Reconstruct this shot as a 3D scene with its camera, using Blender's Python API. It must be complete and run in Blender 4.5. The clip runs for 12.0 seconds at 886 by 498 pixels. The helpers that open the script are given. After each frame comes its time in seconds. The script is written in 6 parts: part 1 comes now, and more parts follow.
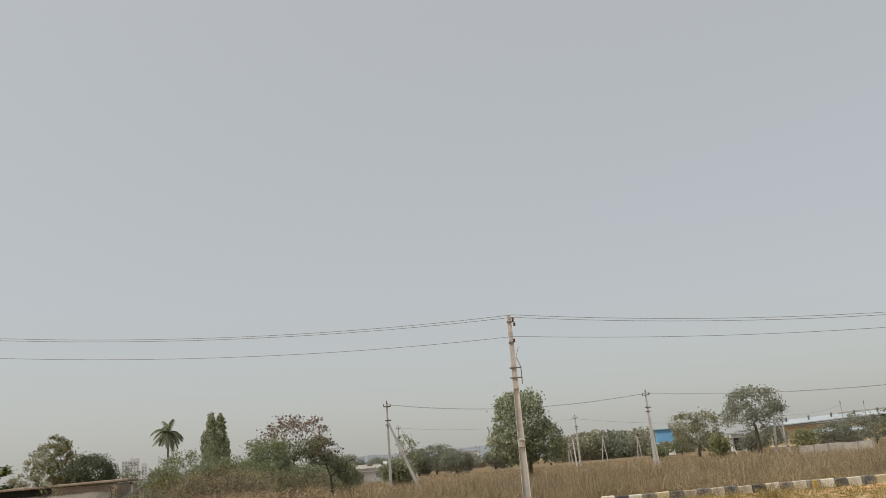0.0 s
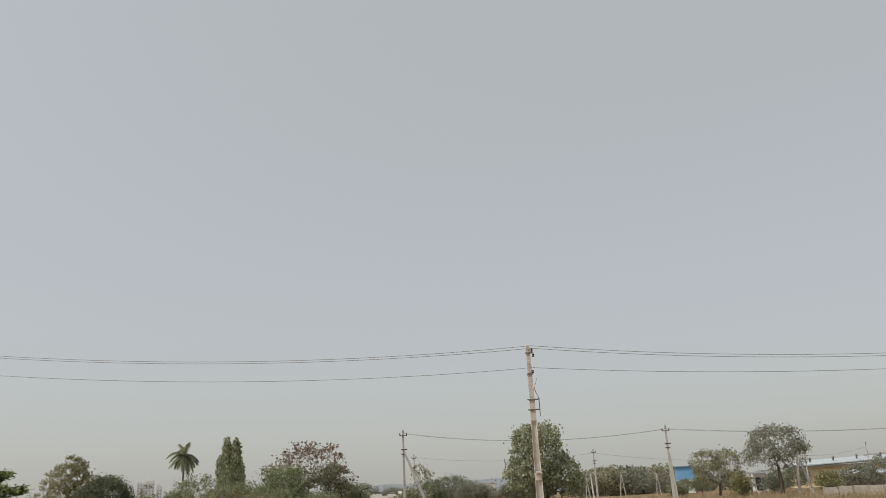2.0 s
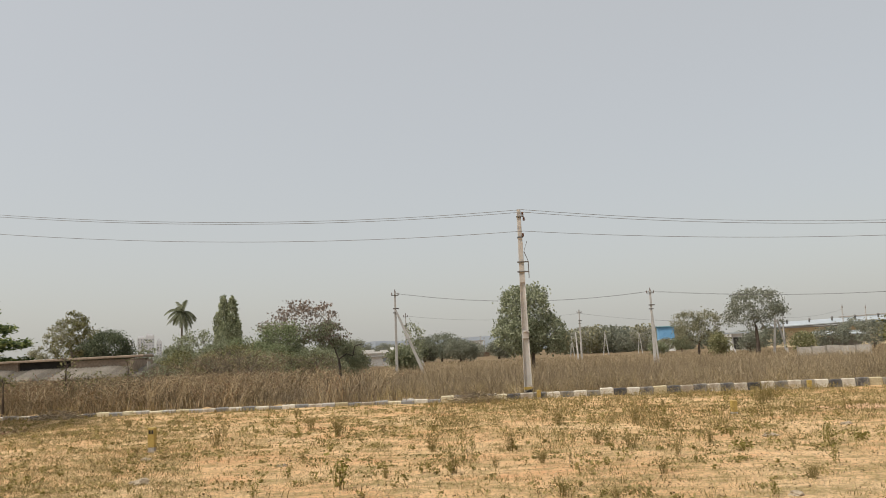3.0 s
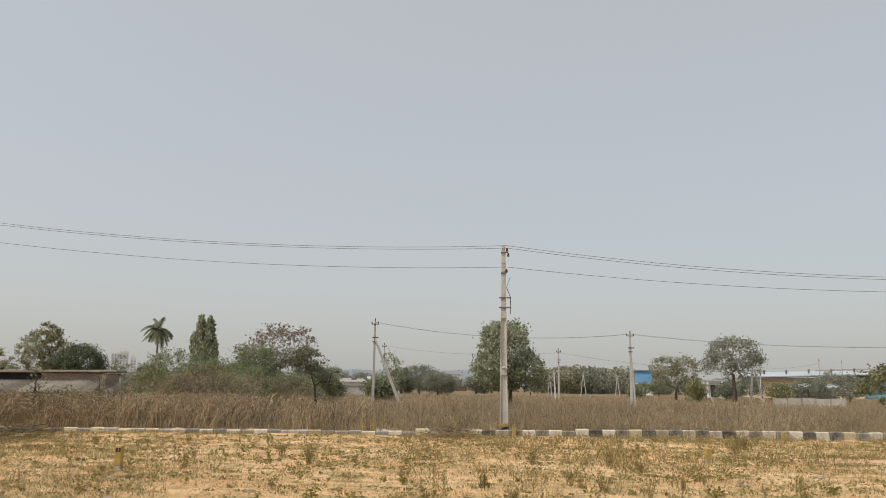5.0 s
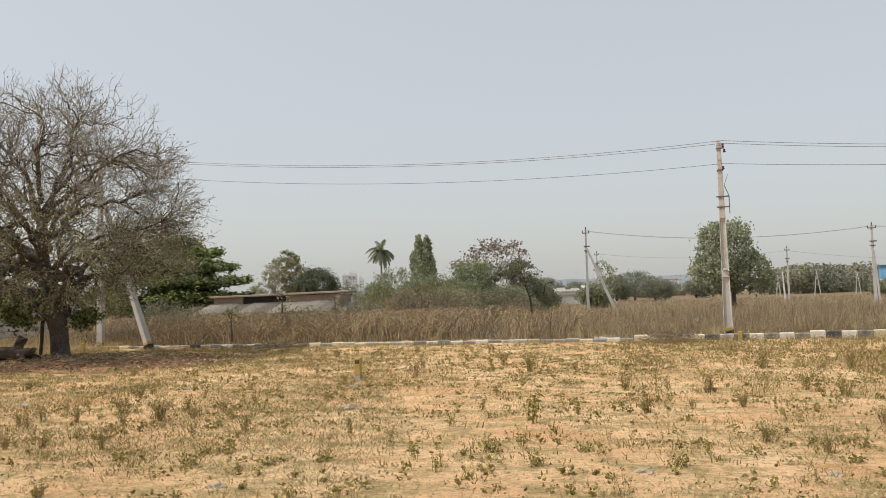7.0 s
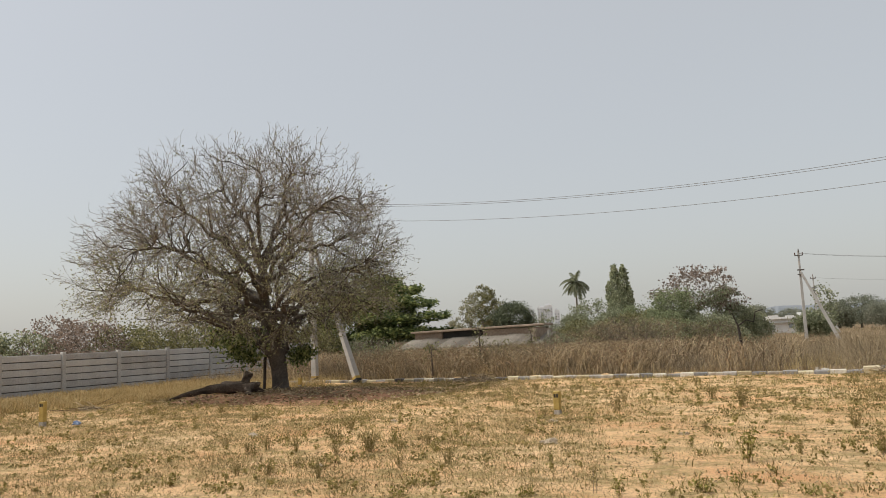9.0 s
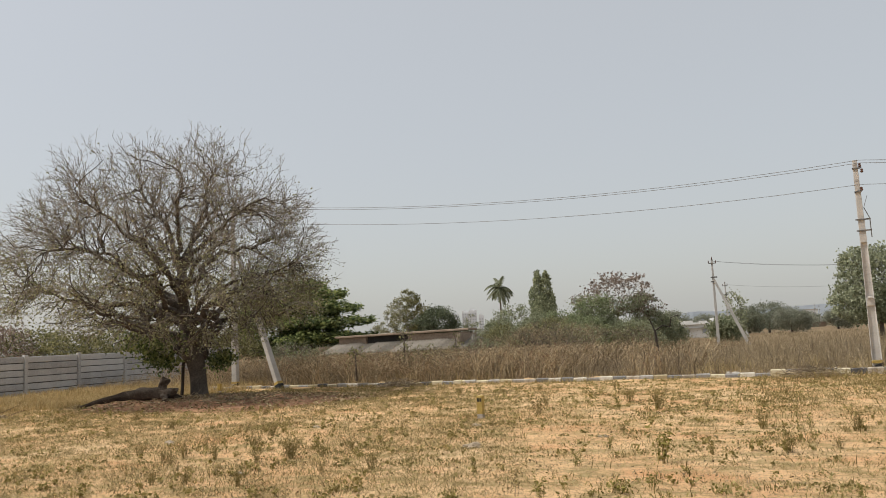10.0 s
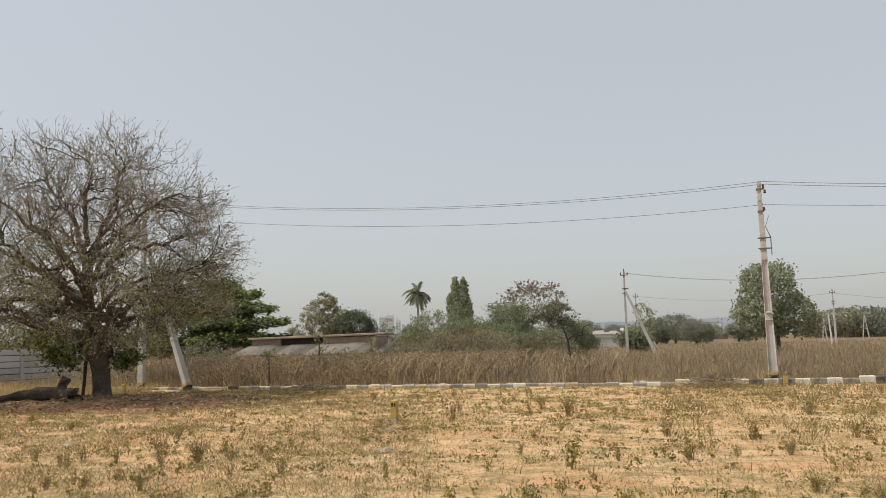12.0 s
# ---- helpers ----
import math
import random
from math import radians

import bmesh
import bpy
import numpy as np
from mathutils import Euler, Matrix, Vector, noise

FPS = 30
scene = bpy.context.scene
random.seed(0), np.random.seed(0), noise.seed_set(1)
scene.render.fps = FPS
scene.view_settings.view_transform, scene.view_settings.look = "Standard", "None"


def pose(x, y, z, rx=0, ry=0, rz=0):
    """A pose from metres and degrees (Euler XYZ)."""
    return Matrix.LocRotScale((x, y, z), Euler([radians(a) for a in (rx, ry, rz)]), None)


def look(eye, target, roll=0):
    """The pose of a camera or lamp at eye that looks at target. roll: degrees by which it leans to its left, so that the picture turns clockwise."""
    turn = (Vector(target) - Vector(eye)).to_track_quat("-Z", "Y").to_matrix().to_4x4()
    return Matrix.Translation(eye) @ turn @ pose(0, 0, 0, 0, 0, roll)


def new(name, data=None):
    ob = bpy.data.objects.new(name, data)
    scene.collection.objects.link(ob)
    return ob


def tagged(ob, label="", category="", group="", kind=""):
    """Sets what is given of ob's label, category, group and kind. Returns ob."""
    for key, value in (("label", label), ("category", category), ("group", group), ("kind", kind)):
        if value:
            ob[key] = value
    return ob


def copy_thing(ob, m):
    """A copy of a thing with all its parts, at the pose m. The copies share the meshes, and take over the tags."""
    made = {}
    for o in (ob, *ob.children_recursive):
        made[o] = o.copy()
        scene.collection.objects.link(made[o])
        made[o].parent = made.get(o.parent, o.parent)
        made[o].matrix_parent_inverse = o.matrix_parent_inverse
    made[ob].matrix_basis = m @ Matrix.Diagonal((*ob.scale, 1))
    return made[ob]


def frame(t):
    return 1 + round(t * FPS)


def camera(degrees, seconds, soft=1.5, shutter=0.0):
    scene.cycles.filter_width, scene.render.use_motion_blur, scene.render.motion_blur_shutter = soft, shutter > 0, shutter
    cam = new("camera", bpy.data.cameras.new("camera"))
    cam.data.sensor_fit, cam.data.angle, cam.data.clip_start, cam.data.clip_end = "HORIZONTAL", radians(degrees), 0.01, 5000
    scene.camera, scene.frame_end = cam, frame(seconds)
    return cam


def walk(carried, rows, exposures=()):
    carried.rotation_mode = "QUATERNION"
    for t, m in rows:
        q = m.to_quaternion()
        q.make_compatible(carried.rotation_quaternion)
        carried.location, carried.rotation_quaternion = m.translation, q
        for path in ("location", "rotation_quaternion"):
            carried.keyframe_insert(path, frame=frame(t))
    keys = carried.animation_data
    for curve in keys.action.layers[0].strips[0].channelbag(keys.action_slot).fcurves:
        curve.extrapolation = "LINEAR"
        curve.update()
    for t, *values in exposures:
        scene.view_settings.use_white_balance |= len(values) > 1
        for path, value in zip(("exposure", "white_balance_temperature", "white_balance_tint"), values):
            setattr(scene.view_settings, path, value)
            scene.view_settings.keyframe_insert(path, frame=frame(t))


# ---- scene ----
import collections

cam = camera(59.9, 12.0, soft=0.9)
EYE = 1.65
TURNS = [  # seconds, and the camera's three angles
    (0.0, 105.67, 4.36, 1.15), (0.5, 106.29, 2.77, 1.97), (1.0, 106.33, 2.09, 0.78), (1.5, 106.26, 1.29, -0.27),
    (2.0, 107.88, 2.77, 2.24), (2.5, 104.14, 2.32, 5.16), (3.0, 97.68, 2.32, 1.52), (3.2, 95.71, 1.89, 0.12),
    (4.8, 100.12, -0.74, -0.60), (5.0, 100.03, -0.73, -0.16), (5.5, 99.84, 1.59, 2.59), (6.0, 99.02, 3.50, 8.51),
    (6.5, 93.69, 3.04, 9.00), (6.8, 92.42, 2.95, 8.83), (6.9, 93.26, 1.65, 15.59), (7.0, 93.58, 1.74, 15.60),
    (7.5, 94.77, 2.15, 17.95), (7.7, 95.24, 2.76, 20.59), (9.3, 96.61, 2.66, 30.37), (9.5, 96.47, 2.63, 29.01),
    (10.0, 96.67, 2.78, 24.51), (10.5, 96.92, 2.44, 23.06), (11.0, 96.92, 2.70, 22.66), (11.5, 96.38, 2.65, 21.79),
    (12.0, 96.79, 1.52, 18.32),
]
EXPOSURES = [(0.0, -0.06, 6480, 9), (2.0, -0.08, 6480, 9), (3.0, 0.07, 6540, 10), (5.0, 0.02, 6400, 10), (6.0, 0.06, 6420, 10), (6.5, 0.18, 6480, 11),
             (7.0, 0.2, 6350, 10), (7.5, 0.18, 6350, 10), (9.5, 0.06, 6420, 10), (10.5, 0.09, 6350, 10), (12.0, 0.1, 6320, 10)]
walk(cam, [(t, pose(0, 0, EYE, a, b, c)) for t, a, b, c in TURNS], EXPOSURES)

# ---- light: hazy midday sun from behind the left shoulder ----
SUN_EL, SUN_AZ = 57.0, -119.0   # azimuth from straight ahead, to the right
world = bpy.data.worlds.new("hazy_sky")
scene.world = world
world.use_nodes = True
nt = world.node_tree
nt.nodes.clear()
sky = nt.nodes.new("ShaderNodeTexSky")
sky.sky_type, sky.sun_disc = "NISHITA", False
sky.sun_elevation, sky.sun_rotation = radians(SUN_EL), radians(SUN_AZ)
sky.air_density, sky.dust_density, sky.ozone_density = 1.0, 4.0, 1.0
clear_sky = nt.nodes.new("ShaderNodeBackground")
clear_sky.inputs[1].default_value = 0.05
haze = nt.nodes.new("ShaderNodeBackground")
haze.inputs[0].default_value = (0.36, 0.357, 0.335, 1)
haze.inputs[1].default_value = 1.14
both = nt.nodes.new("ShaderNodeAddShader")
out = nt.nodes.new("ShaderNodeOutputWorld")
nt.links.new(sky.outputs[0], clear_sky.inputs[0])
nt.links.new(clear_sky.outputs[0], both.inputs[0])
nt.links.new(haze.outputs[0], both.inputs[1])
nt.links.new(both.outputs[0], out.inputs[0])

sun_data = bpy.data.lights.new("sun", "SUN")
sun_data.energy, sun_data.angle, sun_data.color = 3.5, radians(1.2), (1.0, 0.95, 0.86)
sun = new("sun", sun_data)
se, sa = radians(SUN_EL), radians(SUN_AZ)
to_sun = Vector((math.sin(sa) * math.cos(se), math.cos(sa) * math.cos(se), math.sin(se)))
sun.matrix_world = look(to_sun * 50, (0, 0, 0))


# ---- materials ----
def mat(name, stops, scale=2.0, fine=25.0, rough=0.85, bump=0.3, mix=0.5, metal=0.0, per_piece=0.0, translucent=0.0,
        where="Object", spec=0.3):
    """A material whose colour runs through stops by noise at two scales; per_piece adds a shift from piece to piece."""
    m = bpy.data.materials.new(name)
    m.use_nodes = True
    t = m.node_tree
    n, l = t.nodes, t.links
    bsdf = n["Principled BSDF"]
    co = n.new("ShaderNodeTexCoord")
    big, small = n.new("ShaderNodeTexNoise"), n.new("ShaderNodeTexNoise")
    big.inputs["Scale"].default_value, small.inputs["Scale"].default_value = scale, fine
    big.inputs["Detail"].default_value, small.inputs["Detail"].default_value = 5, 4
    l.new(co.outputs[where], big.inputs["Vector"])
    l.new(co.outputs[where], small.inputs["Vector"])
    blend = n.new("ShaderNodeMix")
    blend.inputs[0].default_value = mix
    l.new(big.outputs["Fac"], blend.inputs[2])
    l.new(small.outputs["Fac"], blend.inputs[3])
    value = blend.outputs[0]
    if per_piece:
        geo, info = n.new("ShaderNodeNewGeometry"), n.new("ShaderNodeObjectInfo")
        add = n.new("ShaderNodeMath")
        add.operation = "ADD"
        l.new(geo.outputs["Random Per Island"], add.inputs[0])
        l.new(info.outputs["Random"], add.inputs[1])
        frac = n.new("ShaderNodeMath")
        frac.operation = "FRACT"
        l.new(add.outputs[0], frac.inputs[0])
        shift = n.new("ShaderNodeMath")
        shift.operation = "MULTIPLY_ADD"
        shift.inputs[1].default_value, shift.inputs[2].default_value = per_piece, -per_piece / 2
        l.new(frac.outputs[0], shift.inputs[0])
        tot = n.new("ShaderNodeMath")
        tot.operation = "ADD"
        l.new(value, tot.inputs[0])
        l.new(shift.outputs[0], tot.inputs[1])
        value = tot.outputs[0]
    ramp = n.new("ShaderNodeValToRGB")
    cr = ramp.color_ramp
    k = len(stops)
    pos = [0.3 + 0.4 * i / (k - 1) for i in range(k)]
    while len(cr.elements) < k:
        cr.elements.new(0.5)
    for e, p, c in zip(cr.elements, pos, stops):
        e.position, e.color = p, (*c, 1)
    l.new(value, ramp.inputs[0])
    l.new(ramp.outputs[0], bsdf.inputs["Base Color"])
    bsdf.inputs["Roughness"].default_value = rough
    bsdf.inputs["Metallic"].default_value = metal
    bsdf.inputs["Specular IOR Level"].default_value = spec
    if bump:
        b = n.new("ShaderNodeBump")
        b.inputs["Strength"].default_value, b.inputs["Distance"].default_value = bump, 0.02
        l.new(small.outputs["Fac"], b.inputs["Height"])
        l.new(b.outputs[0], bsdf.inputs["Normal"])
    if translucent:
        tr, ms = n.new("ShaderNodeBsdfTranslucent"), n.new("ShaderNodeMixShader")
        ms.inputs[0].default_value = translucent
        l.new(ramp.outputs[0], tr.inputs[0])
        l.new(bsdf.outputs[0], ms.inputs[1])
        l.new(tr.outputs[0], ms.inputs[2])
        l.new(ms.outputs[0], n["Material Output"].inputs[0])
    return m


def ground_material():
    """Sandy orange earth with straw-coloured litter lying in patches, pebbles and a few reddish bare spots."""
    m = bpy.data.materials.new("sandy_earth")
    m.use_nodes = True
    n, l = m.node_tree.nodes, m.node_tree.links
    bsdf = n["Principled BSDF"]
    co = n.new("ShaderNodeTexCoord")

    def noise_at(scale, detail, rough=0.55, stretch=(1, 1, 1)):
        mp = n.new("ShaderNodeMapping")
        mp.inputs["Scale"].default_value = stretch
        l.new(co.outputs["Object"], mp.inputs[0])
        t = n.new("ShaderNodeTexNoise")
        t.inputs["Scale"].default_value, t.inputs["Detail"].default_value = scale, detail
        t.inputs["Roughness"].default_value = rough
        l.new(mp.outputs[0], t.inputs["Vector"])
        return t.outputs["Fac"]

    def ramp(fac, stops):
        r = n.new("ShaderNodeValToRGB")
        while len(r.color_ramp.elements) < len(stops):
            r.color_ramp.elements.new(0.5)
        for e, (p, c) in zip(r.color_ramp.elements, stops):
            e.position, e.color = p, (*c, 1)
        l.new(fac, r.inputs[0])
        return r.outputs[0]

    def mixc(fac, a, b, mode="MIX"):
        x = n.new("ShaderNodeMix")
        x.data_type, x.blend_type = "RGBA", mode
        if isinstance(fac, float):
            x.inputs[0].default_value = fac
        else:
            l.new(fac, x.inputs[0])
        l.new(a, x.inputs[6])
        l.new(b, x.inputs[7])
        return x.outputs[2]

    soil = ramp(noise_at(0.35, 6), [(0.3, (0.62, 0.36, 0.185)), (0.5, (0.7, 0.46, 0.25)), (0.7, (0.76, 0.55, 0.33))])
    straw = ramp(noise_at(9.0, 6, 0.7), [(0.3, (0.185, 0.142, 0.06)), (0.52, (0.35, 0.27, 0.122)), (0.72, (0.52, 0.415, 0.21))])
    patch = ramp(noise_at(1.9, 11, 0.8, (0.8, 1.1, 1)), [(0.47, (0, 0, 0)), (0.57, (0.9, 0.9, 0.9))])
    col = mixc(patch, soil, straw)
    olive = ramp(noise_at(7.0, 5, 0.7), [(0.35, (0.19, 0.14, 0.07)), (0.6, (0.34, 0.255, 0.135))])
    clump = ramp(noise_at(11.0, 9, 0.82, (0.9, 1.1, 1)), [(0.525, (0, 0, 0)), (0.6, (0.8, 0.8, 0.8))])
    col = mixc(clump, col, olive)
    red = ramp(noise_at(0.8, 5, 0.6), [(0.35, (0.6, 0.31, 0.15)), (0.65, (0.68, 0.4, 0.21))])
    bare = ramp(noise_at(0.62, 7, 0.6, (0.7, 1.2, 1)), [(0.56, (0, 0, 0)), (0.66, (0.75, 0.75, 0.75))])
    col = mixc(bare, col, red)
    # the brown field behind the kerb is bare of sand
    split = n.new("ShaderNodeSeparateXYZ")
    l.new(co.outputs["Object"], split.inputs[0])
    edge = n.new("ShaderNodeMapRange")
    edge.inputs["From Min"].default_value, edge.inputs["From Max"].default_value = 26.3, 27.2
    l.new(split.outputs["Y"], edge.inputs[0])
    field = ramp(noise_at(1.4, 8, 0.7), [(0.35, (0.12, 0.085, 0.05)), (0.65, (0.25, 0.185, 0.11))])
    col = mixc(edge.outputs[0], col, field)
    grit = ramp(noise_at(34.0, 6, 0.8), [(0.36, (0.55, 0.52, 0.49)), (0.47, (1, 1, 1)), (0.7, (1.12, 1.1, 1.07))])
    col = mixc(0.85, col, grit, "MULTIPLY")
    l.new(col, bsdf.inputs["Base Color"])
    bsdf.inputs["Roughness"].default_value = 0.95
    bsdf.inputs["Specular IOR Level"].default_value = 0.1
    b = n.new("ShaderNodeBump")
    b.inputs["Strength"].default_value, b.inputs["Distance"].default_value = 0.9, 0.05
    l.new(noise_at(18.0, 9, 0.78), b.inputs["Height"])
    l.new(b.outputs[0], bsdf.inputs["Normal"])
    return m


EARTH = ground_material()
DARK_SOIL = mat("dark_soil", [(0.14, 0.068, 0.037), (0.25, 0.128, 0.068), (0.38, 0.22, 0.12)], 1.8, 12, 0.95, 1.0)
LIMB_BARK = mat("dark_limb_bark", [(0.05, 0.042, 0.034), (0.095, 0.08, 0.066), (0.17, 0.147, 0.122)], 3, 22, 0.95, 0.8)
STRAW = mat("straw", [(0.25, 0.185, 0.082), (0.41, 0.31, 0.148), (0.55, 0.44, 0.235)], 0.4, 8, 0.9, 0, per_piece=0.5, translucent=0.25)
OLIVE_STRAW = mat("olive_straw", [(0.175, 0.138, 0.054), (0.295, 0.232, 0.1), (0.44, 0.352, 0.17)], 0.4, 8, 0.95, 0, per_piece=0.5, translucent=0.25, spec=0.05)
BROWN_GRASS = mat("brown_grass", [(0.165, 0.127, 0.074), (0.285, 0.22, 0.132), (0.44, 0.348, 0.22)], 0.12, 2, 0.9, 0, per_piece=0.45, translucent=0.2)
SCRUB = mat("dry_scrub", [(0.14, 0.107, 0.07), (0.245, 0.19, 0.124), (0.39, 0.31, 0.2)], 0.3, 4, 0.9, 0, per_piece=0.5, translucent=0.1)
WEED = mat("weed_green", [(0.13, 0.118, 0.032), (0.22, 0.198, 0.056), (0.34, 0.295, 0.098)], 1, 12, 0.95, 0, per_piece=0.5, translucent=0.3, spec=0.05)
BARK = mat("dark_bark", [(0.055, 0.042, 0.032), (0.11, 0.085, 0.066), (0.19, 0.15, 0.118)], 3, 22, 0.95, 0.8)
TWIG = mat("grey_twig", [(0.135, 0.117, 0.092), (0.215, 0.188, 0.15), (0.33, 0.292, 0.235)], 0.6, 6, 0.95, 0.2, per_piece=0.4)
PALE_BARK = mat("pale_bark", [(0.12, 0.10, 0.08), (0.2, 0.17, 0.14), (0.3, 0.26, 0.21)], 2, 18, 0.95, 0.5)


def leaf_mat(name, dark, mid, light):
    return mat(name, [dark, mid, light], 0.5, 3, 0.6, 0, per_piece=0.6, translucent=0.5, spec=0.4)


LEAF_THORN = leaf_mat("leaf_thorn", (0.16, 0.163, 0.08), (0.265, 0.262, 0.132), (0.4, 0.385, 0.215))
LEAF_DARK = leaf_mat("leaf_dark", (0.068, 0.08, 0.046), (0.112, 0.13, 0.075), (0.18, 0.2, 0.118))
LEAF_BRIGHT = leaf_mat("leaf_bright", (0.07, 0.1, 0.038), (0.15, 0.19, 0.068), (0.33, 0.36, 0.13))
LEAF_GREY = leaf_mat("leaf_grey", (0.158, 0.174, 0.0998), (0.244, 0.262, 0.153), (0.365, 0.377, 0.237))
LEAF_OLIVE = leaf_mat("leaf_olive", (0.112, 0.11, 0.045), (0.2, 0.19, 0.0825), (0.325, 0.3, 0.144))
GOLD_SCRUB = mat("golden_scrub", [(0.2, 0.147, 0.08), (0.34, 0.255, 0.15), (0.5, 0.39, 0.24)], 0.6, 6, 0.95, 0, per_piece=0.5, translucent=0.1)
DARK_SCRUB = mat("dark_thorn_twig", [(0.1, 0.078, 0.055), (0.17, 0.134, 0.095), (0.27, 0.22, 0.155)], 0.6, 6, 0.95, 0, per_piece=0.5)
OLD_LOG = mat("weathered_log", [(0.025, 0.019, 0.014), (0.07, 0.053, 0.04), (0.16, 0.125, 0.095)], 4, 30, 0.95, 1.0)
LEAF_BROWN = leaf_mat("leaf_brown", (0.165, 0.124, 0.0968), (0.248, 0.189, 0.149), (0.352, 0.275, 0.22))
# distance haze over the far foliage is mixed into these two leaf colours
LEAF_HAZED = leaf_mat("leaf_hazed", (0.194, 0.201, 0.148), (0.26, 0.267, 0.199), (0.326, 0.332, 0.255))
LEAF_HAZED_DARK = leaf_mat("leaf_hazed_dark", (0.154, 0.169, 0.117), (0.206, 0.222, 0.159), (0.269, 0.28, 0.206))
LEAF_YELLOW = leaf_mat("leaf_yellow", (0.18, 0.18, 0.085), (0.27, 0.262, 0.13), (0.39, 0.37, 0.2))
CONCRETE = mat("pole_concrete", [(0.3, 0.285, 0.26), (0.42, 0.40, 0.375), (0.52, 0.50, 0.465)], 2.5, 30, 0.9, 0.35)
PANEL = mat("precast_concrete", [(0.30, 0.295, 0.285), (0.42, 0.41, 0.40), (0.52, 0.51, 0.49)], 1.3, 18, 0.92, 0.4, per_piece=0.3)
IRON = mat("galvanised_iron", [(0.10, 0.095, 0.09), (0.16, 0.15, 0.14), (0.22, 0.2, 0.18)], 6, 40, 0.6, 0.1, metal=0.6)
CABLE = mat("bare_conductor", [(0.16, 0.16, 0.16), (0.2, 0.2, 0.2)], 1, 10, 0.6, 0, metal=0.4)
PORCELAIN = mat("brown_porcelain", [(0.07, 0.03, 0.02), (0.12, 0.06, 0.04)], 5, 30, 0.25, 0)
WHITE_KERB = mat("worn_white_paint", [(0.24, 0.2, 0.15), (0.46, 0.415, 0.34), (0.6, 0.56, 0.48)], 5, 24, 0.85, 0.4, per_piece=0.35)
BLACK_KERB = mat("worn_black_paint", [(0.04, 0.04, 0.042), (0.085, 0.082, 0.082), (0.26, 0.235, 0.195)], 5, 24, 0.85, 0.4, per_piece=0.4)
CREAM_KERB = mat("worn_cream_paint", [(0.30, 0.25, 0.15), (0.45, 0.385, 0.25), (0.56, 0.5, 0.36)], 2.5, 14, 0.85, 0.4, per_piece=0.35)
FADED_KERB = mat("faded_blue_grey_paint", [(0.16, 0.158, 0.155), (0.28, 0.27, 0.255), (0.42, 0.395, 0.35)], 2.5, 14, 0.85, 0.4, per_piece=0.4)
YELLOW = mat("yellow_paint", [(0.3, 0.21, 0.06), (0.41, 0.29, 0.08), (0.5, 0.38, 0.15)], 5, 30, 0.7, 0.2)
BLACK = mat("black_paint", [(0.015, 0.015, 0.015), (0.035, 0.033, 0.03)], 5, 30, 0.7, 0.2)
GREY_CEMENT = mat("grey_cement", [(0.22, 0.2, 0.17), (0.34, 0.31, 0.27), (0.44, 0.41, 0.36)], 3, 25, 0.95, 0.5)
OLD_PLASTER = mat("old_plaster", [(0.17, 0.13, 0.095), (0.28, 0.215, 0.16), (0.40, 0.33, 0.26)], 0.9, 9, 0.95, 0.5)
SHEET = mat("asbestos_sheet", [(0.15, 0.13, 0.105), (0.265, 0.235, 0.195), (0.4, 0.36, 0.3)], 1.2, 12, 0.9, 0.3, per_piece=0.35)
# near-black colour that stands in for the shade inside openings
OPENING_SHADE = mat("opening_shade", [(0.03, 0.028, 0.025), (0.06, 0.055, 0.05)], 2, 10, 0.95, 0)
WHITE_WALL = mat("white_wall", [(0.58, 0.57, 0.54), (0.70, 0.69, 0.67), (0.78, 0.77, 0.75)], 0.6, 6, 0.85, 0.1)
TAN_WALL = mat("tan_wall", [(0.52, 0.416, 0.26), (0.65, 0.533, 0.351), (0.728, 0.624, 0.429)], 0.3, 4, 0.9, 0.1)
BLUE_SHEET = mat("blue_sheet", [(0.12, 0.28, 0.47), (0.16, 0.35, 0.56), (0.22, 0.42, 0.62)], 0.5, 5, 0.5, 0.1)
TEAL_SHEET = mat("teal_sheet", [(0.12, 0.27, 0.32), (0.17, 0.34, 0.40), (0.24, 0.42, 0.47)], 0.3, 5, 0.5, 0.1)
WHITE_ROOF = mat("white_roof_sheet", [(0.27, 0.3, 0.32), (0.36, 0.39, 0.41), (0.45, 0.48, 0.5)], 0.2, 3, 0.5, 0.1)
FAR_WALL = mat("far_apartment_wall", [(0.68, 0.68, 0.69), (0.76, 0.76, 0.77)], 0.05, 1, 0.9, 0)
FAR_GLASS = mat("far_window", [(0.26, 0.29, 0.33), (0.34, 0.36, 0.40)], 0.1, 1, 0.4, 0)
# the haze before the ridge is put into its blue-grey colour
FAR_HILL = mat("hazy_hillside", [(0.15, 0.17, 0.185), (0.175, 0.19, 0.205), (0.2, 0.215, 0.225)], 0.006, 0.05, 1.0, 0)
PLASTIC_BLUE = mat("blue_plastic", [(0.08, 0.12, 0.2), (0.14, 0.2, 0.32)], 8, 30, 0.4, 0)
CLOTH_WHITE = mat("white_rag", [(0.3, 0.28, 0.25), (0.45, 0.43, 0.39)], 10, 40, 0.9, 0.3)


# ---- mesh tools ----
def at(az, d, z=0.0):
    """The place d metres from the camera's stand, az degrees to the right of straight ahead."""
    return Vector((d * math.sin(radians(az)), d * math.cos(radians(az)), z))


def np_mesh(name, v, f):
    me = bpy.data.meshes.new(name)
    me.from_pydata(v.tolist() if hasattr(v, "tolist") else v, [], f.tolist() if hasattr(f, "tolist") else f)
    me.update()
    return me


